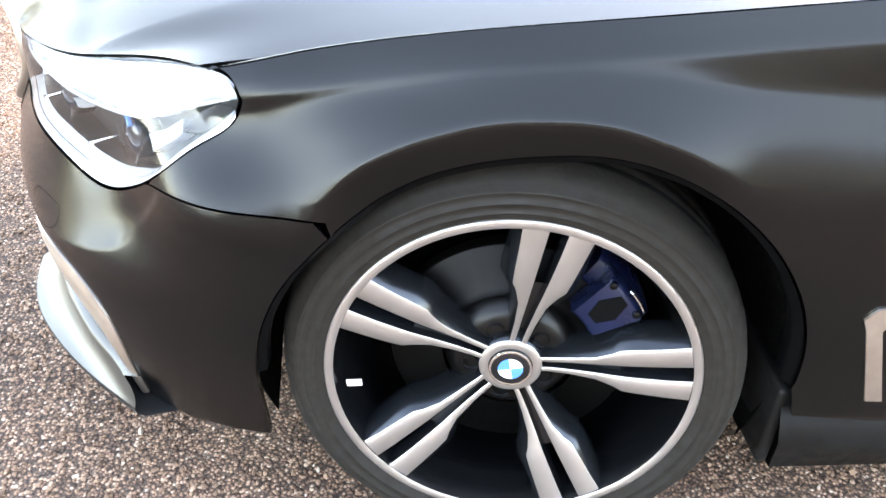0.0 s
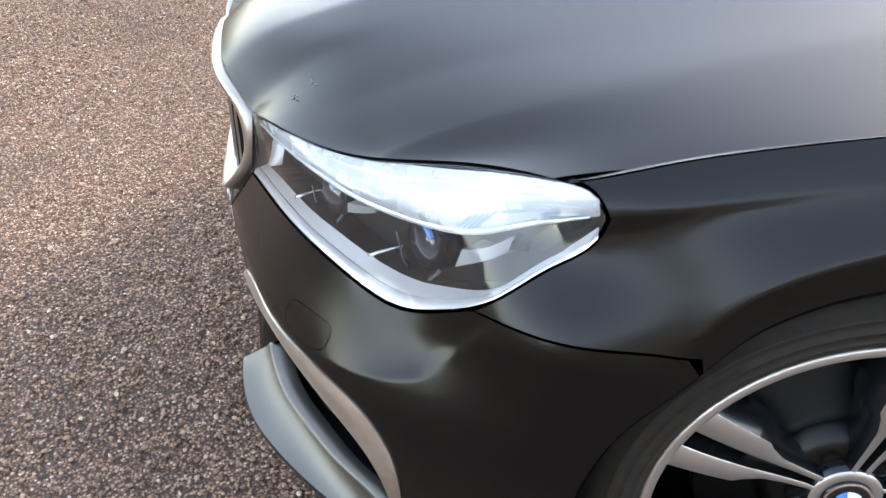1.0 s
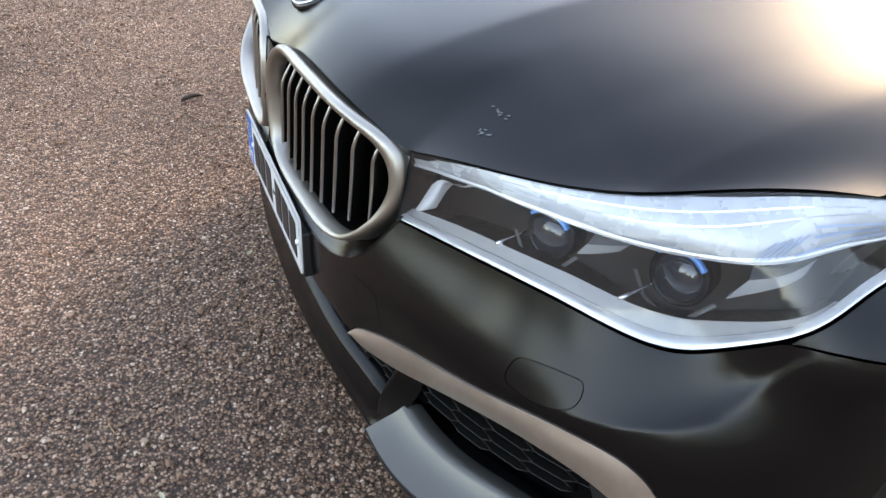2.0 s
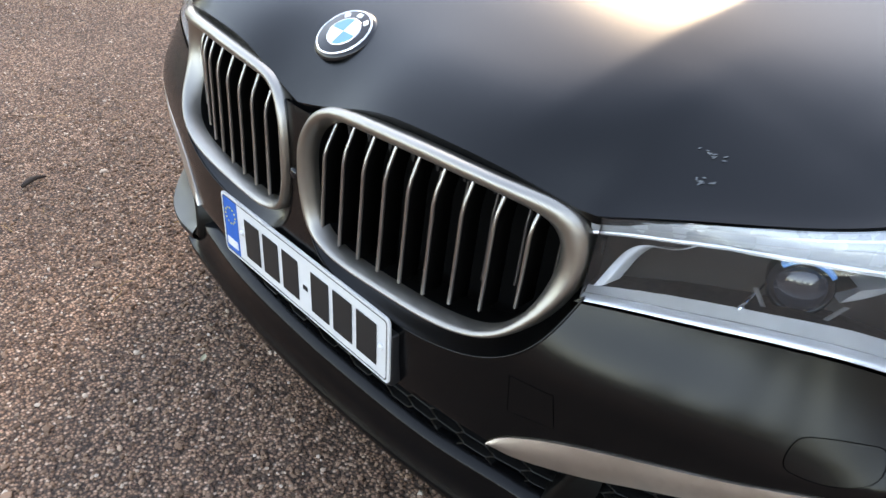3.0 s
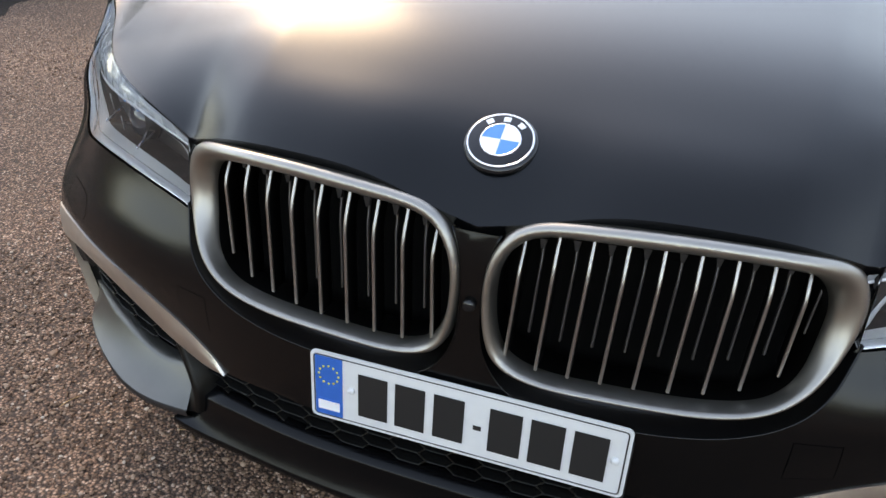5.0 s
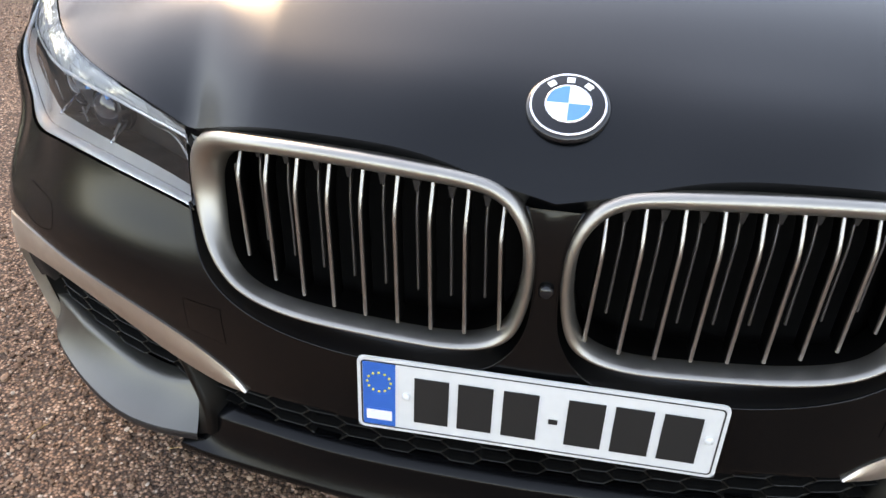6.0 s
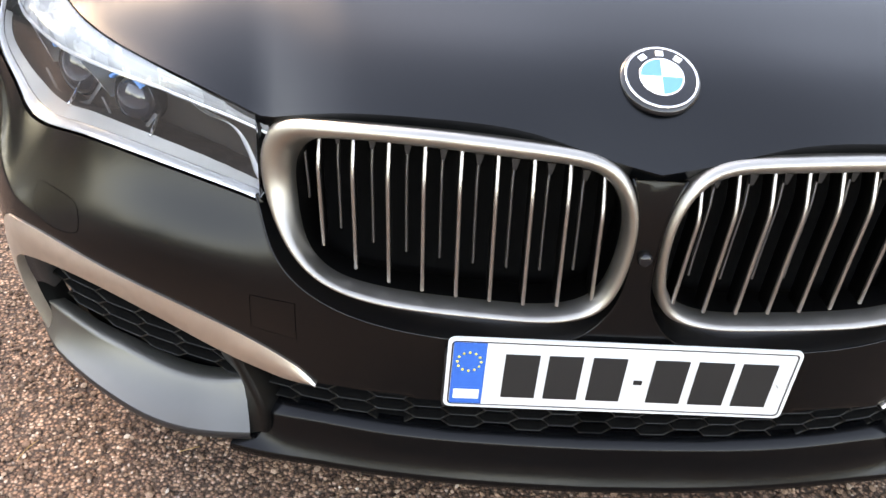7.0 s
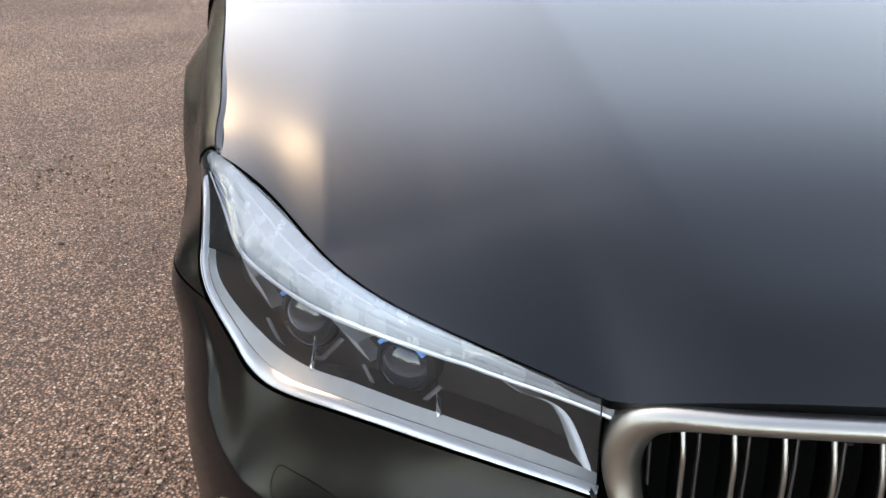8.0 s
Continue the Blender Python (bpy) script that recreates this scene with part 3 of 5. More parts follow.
def kidney(s):
    grille = new("kidney_grille")
    grille.parent = car
    rows = []
    for f, d in ((-0.05, 0.05), (0.0, 0.016), (0.03, 0.004), (0.12, -0.006), (0.32, -0.011), (0.55, -0.0105), (0.78, -0.004), (0.93, 0.007), (1.0, 0.015), (1.0, 0.018)):
        q = from_front(k_out + (k_in - k_out) * f)
        rows.append(skin(q[:, 0], q[:, 1], np.full(len(q), d)))
    g = np.array(rows)
    g[..., 1] *= s
    part("grille_frame", *sheet(g, closed_u=True, flip=s < 0), SATIN, grille, "satin aluminium grille frame")
    q = from_front(k_in)
    g = np.array([skin(q[:, 0], q[:, 1], np.full(len(q), d)) for d in (0.0182, 0.060)])
    g[..., 1] *= s
    part("frame_wall", *sheet(g, closed_u=True, flip=s < 0), MESHBLACK, grille, "black inner wall of the frame")
    # black sheet in place of the shade behind the slats
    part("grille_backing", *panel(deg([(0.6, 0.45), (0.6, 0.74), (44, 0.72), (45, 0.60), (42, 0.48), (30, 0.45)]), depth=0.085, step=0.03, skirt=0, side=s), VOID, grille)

    def span(w):
        z = np.array([p[1] for p, q in zip(k_in, np.roll(k_in, -1, 0)) if (p[0] - w) * (q[0] - w) <= 0])
        return z.min(), z.max()

    def bar(w, vane, width, d0, d1, d2, lo, hi):
        z0, z1 = span(w)
        z = np.linspace(z0 + (z1 - z0) * lo, z0 + (z1 - z0) * hi, 22)
        v = (z - z0) / (z1 - z0)
        d = np.interp(v, [-0.1, 0.35, 0.72, 0.80, 1.1], [d2, d1 + 0.004, d1, d1 + 0.002, d0])
        x = skin(on_skin(w, 0.62), np.array([0.62]))[0, 0] + 0.10 * (z - 0.62)
        g = np.array([np.stack([x + d + dd, w - 0.008 * np.clip(0.75 - v, 0, 1) + k * width / 2, z], 1) for k, dd in (((-1, 0.004), (-1, 0.0015), (-0.6, 0.0), (0.6, 0.0), (1, 0.0015), (1, 0.004)) if not vane else ((-0.8, 0.004), (-0.8, 0.032), (0.8, 0.032), (0.8, 0.004)))])
        g[..., 1] *= s
        return sheet(g, flip=s > 0)

    for w in np.linspace(0.054, 0.372, 9):
        slat = part("slat", *bar(w, False, 0.0046, 0.030, 0.006, 0.014, 0.035, 1.0), SLAT, grille)
        part("vane", *bar(w, True, 0.0046, 0.030, 0.006, 0.014, 0.035, 1.0), MESHBLACK, slat)
    for w in np.linspace(0.074, 0.391, 9):
        inner_slat = part("inner_slat", *bar(w, False, 0.0034, 0.040, 0.034, 0.040, 0.20, 0.90), SLAT_IN, grille)
        z0, z1 = span(w)
        zc = z0 + (z1 - z0) * 0.90
        x = skin(on_skin(w, 0.62), np.array([0.62]))[0, 0] + 0.10 * (zc - 0.62) + 0.030
        clip = [(x + dd, s * (w + k), zc + h) for dd in (0, 0.008) for k, h in ((-0.0048, 0.008), (0.0048, 0.008), (0.0018, -0.006), (-0.0018, -0.006))]
        part("slat_clip", clip, [(0, 1, 2, 3), (4, 7, 6, 5), (0, 4, 5, 1), (1, 5, 6, 2), (2, 6, 7, 3), (3, 7, 4, 0)], BLACK, inner_slat, "black clip", False)
    return grille


SLAT = material("chrome_slat", (0.36, 0.345, 0.33), 0.33, 1.0)
FELT = material("arch_felt", (0.0022, 0.0020, 0.0018), 0.95, vary=0.4, scale=50, bump=0.4, gloss=0.08)
SLAT_IN = material("dark_slat", (0.16, 0.15, 0.145), 0.42, 0.8)
for s in (-1, 1):
    kidney(s)
part("front_camera", *moved(tube([(0, 0, 0), (-0.006, 0, 0), (-0.009, 0, 0)], [0.0085, 0.0085, 0.006], 20), pose(*(skin(0.0, 0.592) + np.array((0.001, 0, 0))))), GLOSS, car, "small black camera dome")

# ---- hood ----
front = np.vstack([curve(HOOD_LIP, 60), curve(LAMP_TOP[:6] + [(-0.380, 0.853, 0.794)], 60)[1:]])
edge = curve(HOOD_GAP, 50)
PROFILE = [(-0.86, 0.690), (-0.835, 0.715), (-0.800, 0.748), (-0.764, 0.774), (-0.70, 0.802), (-0.60, 0.834), (-0.35, 0.880), (0.0, 0.928), (0.30, 0.963), (0.60, 0.992)]
CREASE_IN = [(-0.86, 0.318), (-0.73, 0.345), (-0.62, 0.363), (-0.50, 0.376), (-0.35, 0.386), (-0.05, 0.408), (0.30, 0.430), (0.60, 0.448)]
CREASE_OUT = [(-0.60, 0.688), (-0.40, 0.700), (0.0, 0.706), (0.60, 0.716)]


def creases(x):
    return np.interp(x, *np.asarray(CREASE_IN).T), np.interp(x, *np.asarray(CREASE_OUT).T)


def hood_base(x, w):
    x, w = np.asarray(x, float), np.asarray(w, float)
    ci, co = creases(x)
    p = np.asarray(PROFILE)
    k = 0.35 + 0.65 * np.clip((x + 0.80) / 0.22, 0, 1)
    d = bend(w - ci, 0.007)
    drop = 0.025 * np.minimum(w, ci) ** 2 + k * (0.205 * d - 0.215 * np.minimum(d, 0.32) ** 2 - 0.1376 * np.maximum(d - 0.32, 0)) + 0.062 * bend(w - co, 0.014)
    return spline(p[:, 0], p[:, 1], x) - drop


def hood_grid():
    """Columns follow the two creases on each half, rows run from the front edge back."""
    o = np.argsort(front[:, 1])
    fw = front[o, 1]
    tight = np.array([-0.016, -0.010, -0.005, 0.0, 0.005, 0.010, 0.016])
    F0 = np.r_[np.linspace(0, 0.30, 18), 0.335 + tight, np.linspace(0.372, 0.655, 18), 0.690 + tight, np.linspace(0.720, 0.836, 9)]
    F = np.stack([np.interp(F0, fw, front[o, 0]), F0, np.interp(F0, fw, front[o, 2])], 1)
    rows = []
    for t in np.r_[np.linspace(0, 0.06, 9)[:-1], np.linspace(0.06, 0.30, 22)[:-1], np.linspace(0.30, 1, 34)]:
        x = F[:, 0] + (0.60 - F[:, 0]) * t
        ci, co = creases(x)
        we = np.maximum(np.interp(x, edge[:, 0], edge[:, 1]), 0.836)
        near = np.where(F0 < 0.335, F0 / 0.335 * ci, np.where(F0 < 0.690, ci + (F0 - 0.335) / 0.355 * (co - ci), co + (F0 - 0.690) / 0.146 * (we - co)))
        w = F0 + (near - F0) * min(t / 0.10, 1.0)
        z = hood_base(x, w)
        roll = 0.07 + 0.06 * np.clip((F0 - 0.42) / 0.15, 0, 1)
        fade = np.exp(-(((x - F[:, 0]) / roll) ** 1.3))
        dF = (F[:, 2] - hood_base(F[:, 0], F[:, 1])) * fade
        ze = np.interp(x, edge[:, 0], edge[:, 2])
        xx = np.maximum(x, edge[0, 0])
        dE = ze - hood_base(xx, np.interp(xx, edge[:, 0], edge[:, 1]))
        rows.append(np.stack([x, w, z + dF + dE * np.clip((F0 - 0.70) / 0.136, 0, 1) ** 2 * (1 - fade)], 1))
    return np.array(rows)


def hood_z(x, w):
    """Height of the hood at single places."""
    half_grid = hood_grid()
    xr = np.array([np.interp(w, r[:, 1], r[:, 0]) for r in half_grid])
    zr = np.array([np.interp(w, r[:, 1], r[:, 2]) for r in half_grid])
    return float(np.interp(x, xr, zr))


g = hood_grid()
g = np.concatenate([g[:, :0:-1] * (1, -1, 1), g], 1)
rim = np.vstack([g[0], g[1:, -1], g[-1, ::-1][1:], g[::-1, 0][1:-1]])
inner_rim = rim * (1, 0.992, 1) + (0.006, 0, -0.014)
hood = part("hood", *join(sheet(g), sheet(np.array([rim, inner_rim]), closed_u=True)), PAINT, car, "satin black bonnet with raised centre crease")


# ---- fenders ----
SHOULDER = [(-0.36, 0.764), (-0.215, 0.790), (-0.07, 0.814), (0.05, 0.826), (0.225, 0.843), (0.38, 0.860), (0.60, 0.885)]


def shoulder(a, z):
    """The crease that runs back from the headlamp's tip, with the steeper strip under it, and the flared arch."""
    x = skin(a, z)[..., 0]
    under = np.interp(x, *np.asarray(SHOULDER).T) - z
    strip = np.interp(x, [-0.36, -0.20, -0.06, 0.05, 0.15, 0.25, 0.40, 0.60], [0.013, 0.008, 0.004, 0.005, 0.016, 0.034, 0.050, 0.050])
    deep = 0.34 * strip * np.clip((x + 0.37) / 0.04, 0, 1) * np.clip((0.60 - x) / 0.10, 0, 1)
    back = np.clip((under - strip) / np.interp(x, [0.0, 0.25], [0.05, 0.16]), 0, 1)
    ramp = (bend(under, 0.003) - bend(under - strip, 0.006)) / strip
    return deep * np.clip(ramp, 0, 1) * (1 - back * back * (3 - 2 * back)) + flare(a, z)


tail = np.array([(np.arctan2(1.058, HUB - 0.60), 0.285), (gap_line[-1][0], gap_line[-1][1])])
back_low = np.array([(np.arctan2(1.015, HUB - 0.392), 0.30)])
lamp_rear = np.array([p for p in lamp_low[::-1] if p[0] > seam[0][0] + 0.002])
corner = np.array([p for p in lamp_top if p[0] > gap_line[0][0] + 0.002])
fender_loop = np.vstack([arch(46.1, 178, 80), back_low, tail, gap_line[::-1][1:], corner, lamp_rear[1:], seam])
xs = np.linspace(-0.335, 0.59, 120)
zs = np.interp(xs, *np.asarray(SHOULDER).T)
crease_line = np.stack([np.interp(xs, skin(ANGLES[40:], np.full(93, 0.81))[:, 0], ANGLES[40:]), zs], 1)
for k in range(4):
    crease_line[:, 0] += (xs - skin(crease_line[:, 0], zs)[:, 0]) / 0.95 * np.sin(crease_line[:, 0]) ** 2
strip_line = crease_line - np.stack([0 * xs, np.interp(xs, [-0.36, -0.20, -0.06, 0.05, 0.15, 0.25, 0.40, 0.60], [0.020, 0.018, 0.018, 0.018, 0.024, 0.040, 0.055, 0.055])], 1)
crest_line = arch(50, 128, 70, -0.042)
for s in (-1, 1):
    fender = part("fender", *panel(shrunk(fender_loop), step=0.011, side=s, shape=shoulder, lines=[crease_line, strip_line, crest_line]), DUSTY_DIM, car, "satin black front wing, dusty round the wheel arch")
    a = arch(0, 178, 100)
    rows = [skin(a[:, 0], a[:, 1], d + flare(a[:, 0], a[:, 1])) for d in (0.001, 0.012)]
    c = arch(0, 178, 100, 0.010)
    rows += [skin(c[:, 0], c[:, 1], d + flare(a[:, 0], a[:, 1])) for d in (0.016, 0.05)]
    g2 = np.array(rows)
    g2[..., 1] *= s
    part("arch_edge", *sheet(g2, flip=s < 0), PAINT, fender)
    t = np.radians(np.linspace(-26, 203, 60))
    g2 = np.array([np.stack([-r * np.cos(t), np.full(60, w * s) + 0.15 * s * (-r * np.cos(t)) * k, ARCH_Z + r * np.sin(t)], 1) for r, w, k in ((0.396, 0.925, 1), (0.412, 0.90, 1), (0.42, 0.60, 0), (0.10, 0.58, 0))])
    part("wheel_arch_liner", *sheet(g2, flip=s > 0), FELT, fender, "dusty black wheel arch liner")
    # folded flange under the bonnet's edge
    q = skin(gap_line[:, 0], gap_line[:, 1]) * (1, s, 1)
    part("fender_flange", *sheet(np.array([q, q + (0, -0.006 * s, -0.001), q + (0, -0.012 * s, -0.004), q + (0, -0.016 * s, -0.016)]), flip=s > 0), PAINT, fender)
    # air breather trim on the wing
    loop = np.array([(np.arctan2(1.05, HUB - x), z) for x, z in ((0.436, 0.510), (0.448, 0.528), (0.58, 0.545), (0.58, 0.520), (0.470, 0.505), (0.464, 0.49), (0.520, 0.345), (0.497, 0.345), (0.445, 0.49))])
    part("side_vent_trim", *panel(loop, depth=-0.004, step=0.02, side=s), BRONZE, fender, "brushed grey side vent trim")

# ---- headlamps ----
A0, A1 = lamp_top[0][0], lamp_top[-1][0]


def lamp_at(s, v):
    """(angle, height) inside the lamp's outline: s along it from the grille to the tip, v from its lower to its upper edge."""
    s, v = np.broadcast_arrays(np.asarray(s, float), np.asarray(v, float))
    a = A0 + (A1 - A0) * s
    lo = np.interp(a, lamp_low[:, 0], lamp_low[:, 1])
    hi = np.interp(a, lamp_top[:, 0], lamp_top[:, 1])
    return np.stack([a, lo + (hi - lo) * v], -1)


def lamp_band(lo, hi, d_lo, d_hi, s0, s1, side, n=50, rows=5, bulge=0.0):
    """A strip inside the lamp; lo and hi are knots (s, v)."""
    s = np.linspace(s0, s1, n)
    l, h = (lamp_at(s, np.interp(s, *np.asarray(k, float).T)) for k in (lo, hi))
    return band(l, h, d_lo, d_hi, rows, side, bulge)


EDGE = [(0, 0.015), (1, 0.015)]
STRIP = [(0, 0.09), (0.15, 0.09), (0.3, 0.10), (0.5, 0.10), (0.7, 0.08), (0.8, 0.08), (0.93, 0.12), (1, 0.3)]
STEP = [(0, 0.14), (0.15, 0.17), (0.3, 0.19), (0.45, 0.21), (0.6, 0.18), (0.72, 0.15), (0.8, 0.115), (0.86, 0.10), (1, 0.31)]
BROW = [(0, 0.75), (0.15, 0.75), (0.25, 0.77), (0.37, 0.74), (0.5, 0.69), (0.62, 0.64), (0.75, 0.59), (0.92, 0.48), (1, 0.5)]
CREST = [(0, 0.985), (0.62, 0.985), (0.74, 0.965), (0.9, 0.96), (1, 0.97)]


def headlamp(s):
    lamp = new("headlamp")
    lamp.parent = car
    tagged(lamp, "clear headlamp with chrome light strip and twin projectors")
    outline = np.vstack([lamp_low, lamp_top[::-1][1:-1]])
    lens = part("lens", *panel(shrunk(outline, 0.0022), depth=0.001, step=0.012, skirt=0.0, side=s), GLASS, lamp, "clear polycarbonate lens")
    lens.visible_shadow = False
    rows = []
    o = shrunk(outline, 0.003)
    for d in (0.001, 0.012, 0.07):
        rows.append(skin(o[:, 0], o[:, 1], np.full(len(o), d)))
    g = np.array(rows)
    g[..., 1] *= s
    part("seal", *sheet(g, closed_u=True, flip=s > 0), GLOSS, lamp, "black rubber lamp seal")
    part("housing", *panel(shrunk(outline, 0.003), depth=0.070, step=0.016, skirt=0, side=s), HOUSING, lamp, "dark lamp housing")
    part("light_strip", *join(lamp_band(EDGE, STRIP, 0.002, 0.009, 0.0, 0.985, s, 70, 6, 0.002)), STRIPWHITE, lamp, "polished chrome lower light strip")
    part("strip_step", *join(lamp_band(STRIP, STEP, 0.010, 0.021, 0.005, 0.86, s, 60, 3)), SILVER, lamp, "ribbed silver inner step")
    part("step_wall", *lamp_band(STEP, STEP, 0.0215, 0.068, 0.005, 0.86, s, 60, 2), HOUSING, lamp)
    part("brow", *join(lamp_band(BROW, CREST, 0.014, 0.005, 0.0, 0.985, s, 70, 8, 0.001), lamp_band(BROW, BROW, 0.030, 0.014, 0.0, 0.985, s, 70, 2)), FROST, lamp, "frosted upper brow")
    part("brow_guide", *lamp_band([(k, v - 0.015) for k, v in BROW], [(k, v + 0.035) for k, v in BROW], 0.012, 0.011, 0.0, 0.97, s, 70, 4, 0.002), STRIPWHITE, lamp, "thin chrome line under the brow")
    # kinked light pipe beside the grille
    k = lamp_at([0.012, 0.046, 0.076, 0.108, 0.150, 0.200], [0.10, 0.36, 0.57, 0.635, 0.63, 0.76])
    lo = lamp_at([0.062, 0.086, 0.106, 0.126, 0.156, 0.208], [0.20, 0.40, 0.53, 0.575, 0.585, 0.72])
    part("kinked_light_pipe", *band(curve(lo, 40), curve(k, 40), 0.034, 0.020, 4, s, 0.004), STRIPWHITE, lamp, "kinked frosted light pipe")
    # projectors
    for c, v, r in ((0.37, 0.40, 0.028), (0.64, 0.34, 0.032)):
        q = lamp_at(c, v)
        p = skin(q[0], q[1], np.array(0.050))
        n = Vector((-0.86, 0.46, 0.12)).normalized()
        m = Matrix.Translation(Vector((p[0], p[1] * s, p[2]))) @ Vector((n[0], n[1] * s, n[2])).to_track_quat("Z", "Y").to_matrix().to_4x4()
        t = np.linspace(0, math.pi / 2, 9)
        prof = [(r * math.cos(k), 0.016 * math.sin(k)) for k in t]
        u = np.linspace(0, 2 * math.pi, 32, endpoint=False)
        g = np.array([[(a * math.cos(x), a * math.sin(x), b) for x in u] for a, b in prof])
        projector = part("projector", *moved(sheet(g, closed_u=True), m), LENS, lamp, "round projector lens")
        g = np.array([[((r + a) * math.cos(x), (r + a) * math.sin(x), b) for x in u] for a, b in ((0, -0.03), (0, 0.002), (0.003, 0.005), (0.006, 0.002), (0.006, -0.03))])
        part("bezel", *moved(sheet(g, closed_u=True), m), GREYALLOY, projector)
        # hexagonal light ring, open at the top
        y_up = m.to_3x3().inverted() @ Vector((0, 0, 1))
        base = math.atan2(y_up.y, y_up.x)
        hexa = [(base + math.radians(d), k) for d, k in ((100, 1.50), (140, 1.45), (175, 1.50), (215, 1.45), (262, 1.60))]
        path = [(r * k * math.cos(b), r * k * math.sin(b), 0.014) for b, k in hexa]
        path = np.vstack([np.linspace(a, b, 5)[:-1] for a, b in zip(path, path[1:])] + [np.array(path[-1:])])
        g = np.array([[(x * f, y * f, z) for x, y, z in path] for f, z in ((0.97, 0.002), (0.97, 0.016), (1.06, 0.018), (1.10, 0.002))])
        part("light_ring", *moved(sheet(g), m), RINGGREY, projector, "translucent hexagonal light ring")
        acc = np.array([[(f * r * math.cos(base + b), f * r * math.sin(base + b), 0.012 + h) for b in np.radians(np.linspace(-50, 45, 12))] for f, h in ((1.12, 0), (1.14, 0.006), (1.30, 0.006), (1.32, 0))])
        part("blue_accent", *moved(sheet(acc), m), LAMPBLUE, projector, "blue accent strip")
    # bright cubic reflectors between the projectors and at the tip
    for c, v, w, h in ((0.485, 0.36, 0.045, 0.15), (0.765, 0.27, 0.060, 0.14)):
        lo = lamp_at(np.linspace(c - w, c + w, 10), np.full(10, v) + np.linspace(-0.02, 0.10, 10))
        hi = lamp_at(np.linspace(c - w * 0.5, c + w * 1.3, 10), np.full(10, v + h) + np.linspace(-0.01, 0.06, 10))
        part("reflector", *join(band(lo, hi, 0.042, 0.030, 3, s), band(lo, lo, 0.066, 0.042, 2, s), band(hi, hi, 0.030, 0.066, 2, s)), STRIPWHITE, lamp, "bright faceted reflector")
    # two short chrome pins that reach back over the step
    for c0, v0 in ((0.275, 0.185), (0.545, 0.195)):
        q = lamp_at(c0, v0)
        p = skin(q[0], q[1], np.array(0.016))
        p[1] *= s
        part("pin", *tube(np.linspace(p, p + (0.046, 0.0, 0.012), 5), [0.0030, 0.0028, 0.0024, 0.0020, 0.0014], 8), CHROME, lamp)
    # dark side-marker insert at the tip with faint lettering bars
    part("marker", *lamp_band([(0.86, 0.30), (0.9, 0.20), (1, 0.34)], [(0.86, 0.33), (0.9, 0.42), (1, 0.50)], 0.034, 0.020, 0.86, 0.97, s, 16, 4), AMBER, lamp, "grey faceted side reflector")
    lo = lamp_at(np.linspace(0.83, 0.92, 12), np.linspace(0.66, 0.62, 12))
    hi = lamp_at(np.linspace(0.83, 0.92, 12), np.linspace(0.685, 0.645, 12))
    part("marking_bar", *band(lo, hi, 0.0075, 0.0065, 2, s), MARK, lamp)
    frame_low, frame_high = lamp_at(np.linspace(0.80, 0.955, 16), np.linspace(0.585, 0.575, 16)), lamp_at(np.linspace(0.83, 0.955, 16), np.linspace(0.745, 0.680, 16))
    for line in (frame_low, frame_high):
        part("marking_line", *band(line - (0, 0.0010), line + (0, 0.0010), 0.0072, 0.0070, 2, s), MARK, lamp)
    for k in range(5):
        lo = lamp_at(np.linspace(0.735 + 0.012 * k, 0.775 + 0.012 * k, 6), np.linspace(0.60, 0.70, 6))
        part("marking_hatch", *band(lo - (0, 0.0009), lo + (0, 0.0009), 0.0085, 0.0080, 2, s), MARK, lamp)
    for v0 in (0.86, 0.93):
        part("brow_rib", *lamp_band([(0, v0), (0.5, v0 - 0.01), (1, v0 - 0.06)], [(0, v0 + 0.012), (0.5, v0 + 0.002), (1, v0 - 0.05)], 0.0055, 0.0050, 0.04, 0.90, s, 50, 2), STRIPWHITE, lamp)
    return lamp


RINGGREY = material("smoked_light_ring", (0.16, 0.16, 0.165), 0.15, 0.3)
HOUSING = material("lamp_housing_grey", (0.011, 0.0088, 0.0078), 0.45, 0.0, vary=0.2, scale=120)
LENS = material("projector_glass", (0.02, 0.022, 0.028), 0.04, 0.0, coat=1.0)
AMBER = material("side_reflector", (0.16, 0.16, 0.165), 0.18, 0.7)
MARK = material("grey_blue_marking", (0.30, 0.42, 0.60), 0.4, 0.2)
for s in (-1, 1):
    headlamp(s)


# ---- front wheels ----
def lathe(profile, n=96):
    """Turns (radius, height) about the z axis."""
    u = np.linspace(0, 2 * np.pi, n, endpoint=False)
    g = np.array([np.stack([r * np.cos(u), r * np.sin(u), np.full(n, h)], 1) for r, h in profile])
    return sheet(g, closed_u=True)


RIM_R = 0.277


def face_height(r):
    return np.interp(r, [0, 0.05, 0.10, 0.17, 0.245, 0.262], [-0.040, -0.039, -0.030, -0.014, -0.003, -0.002])


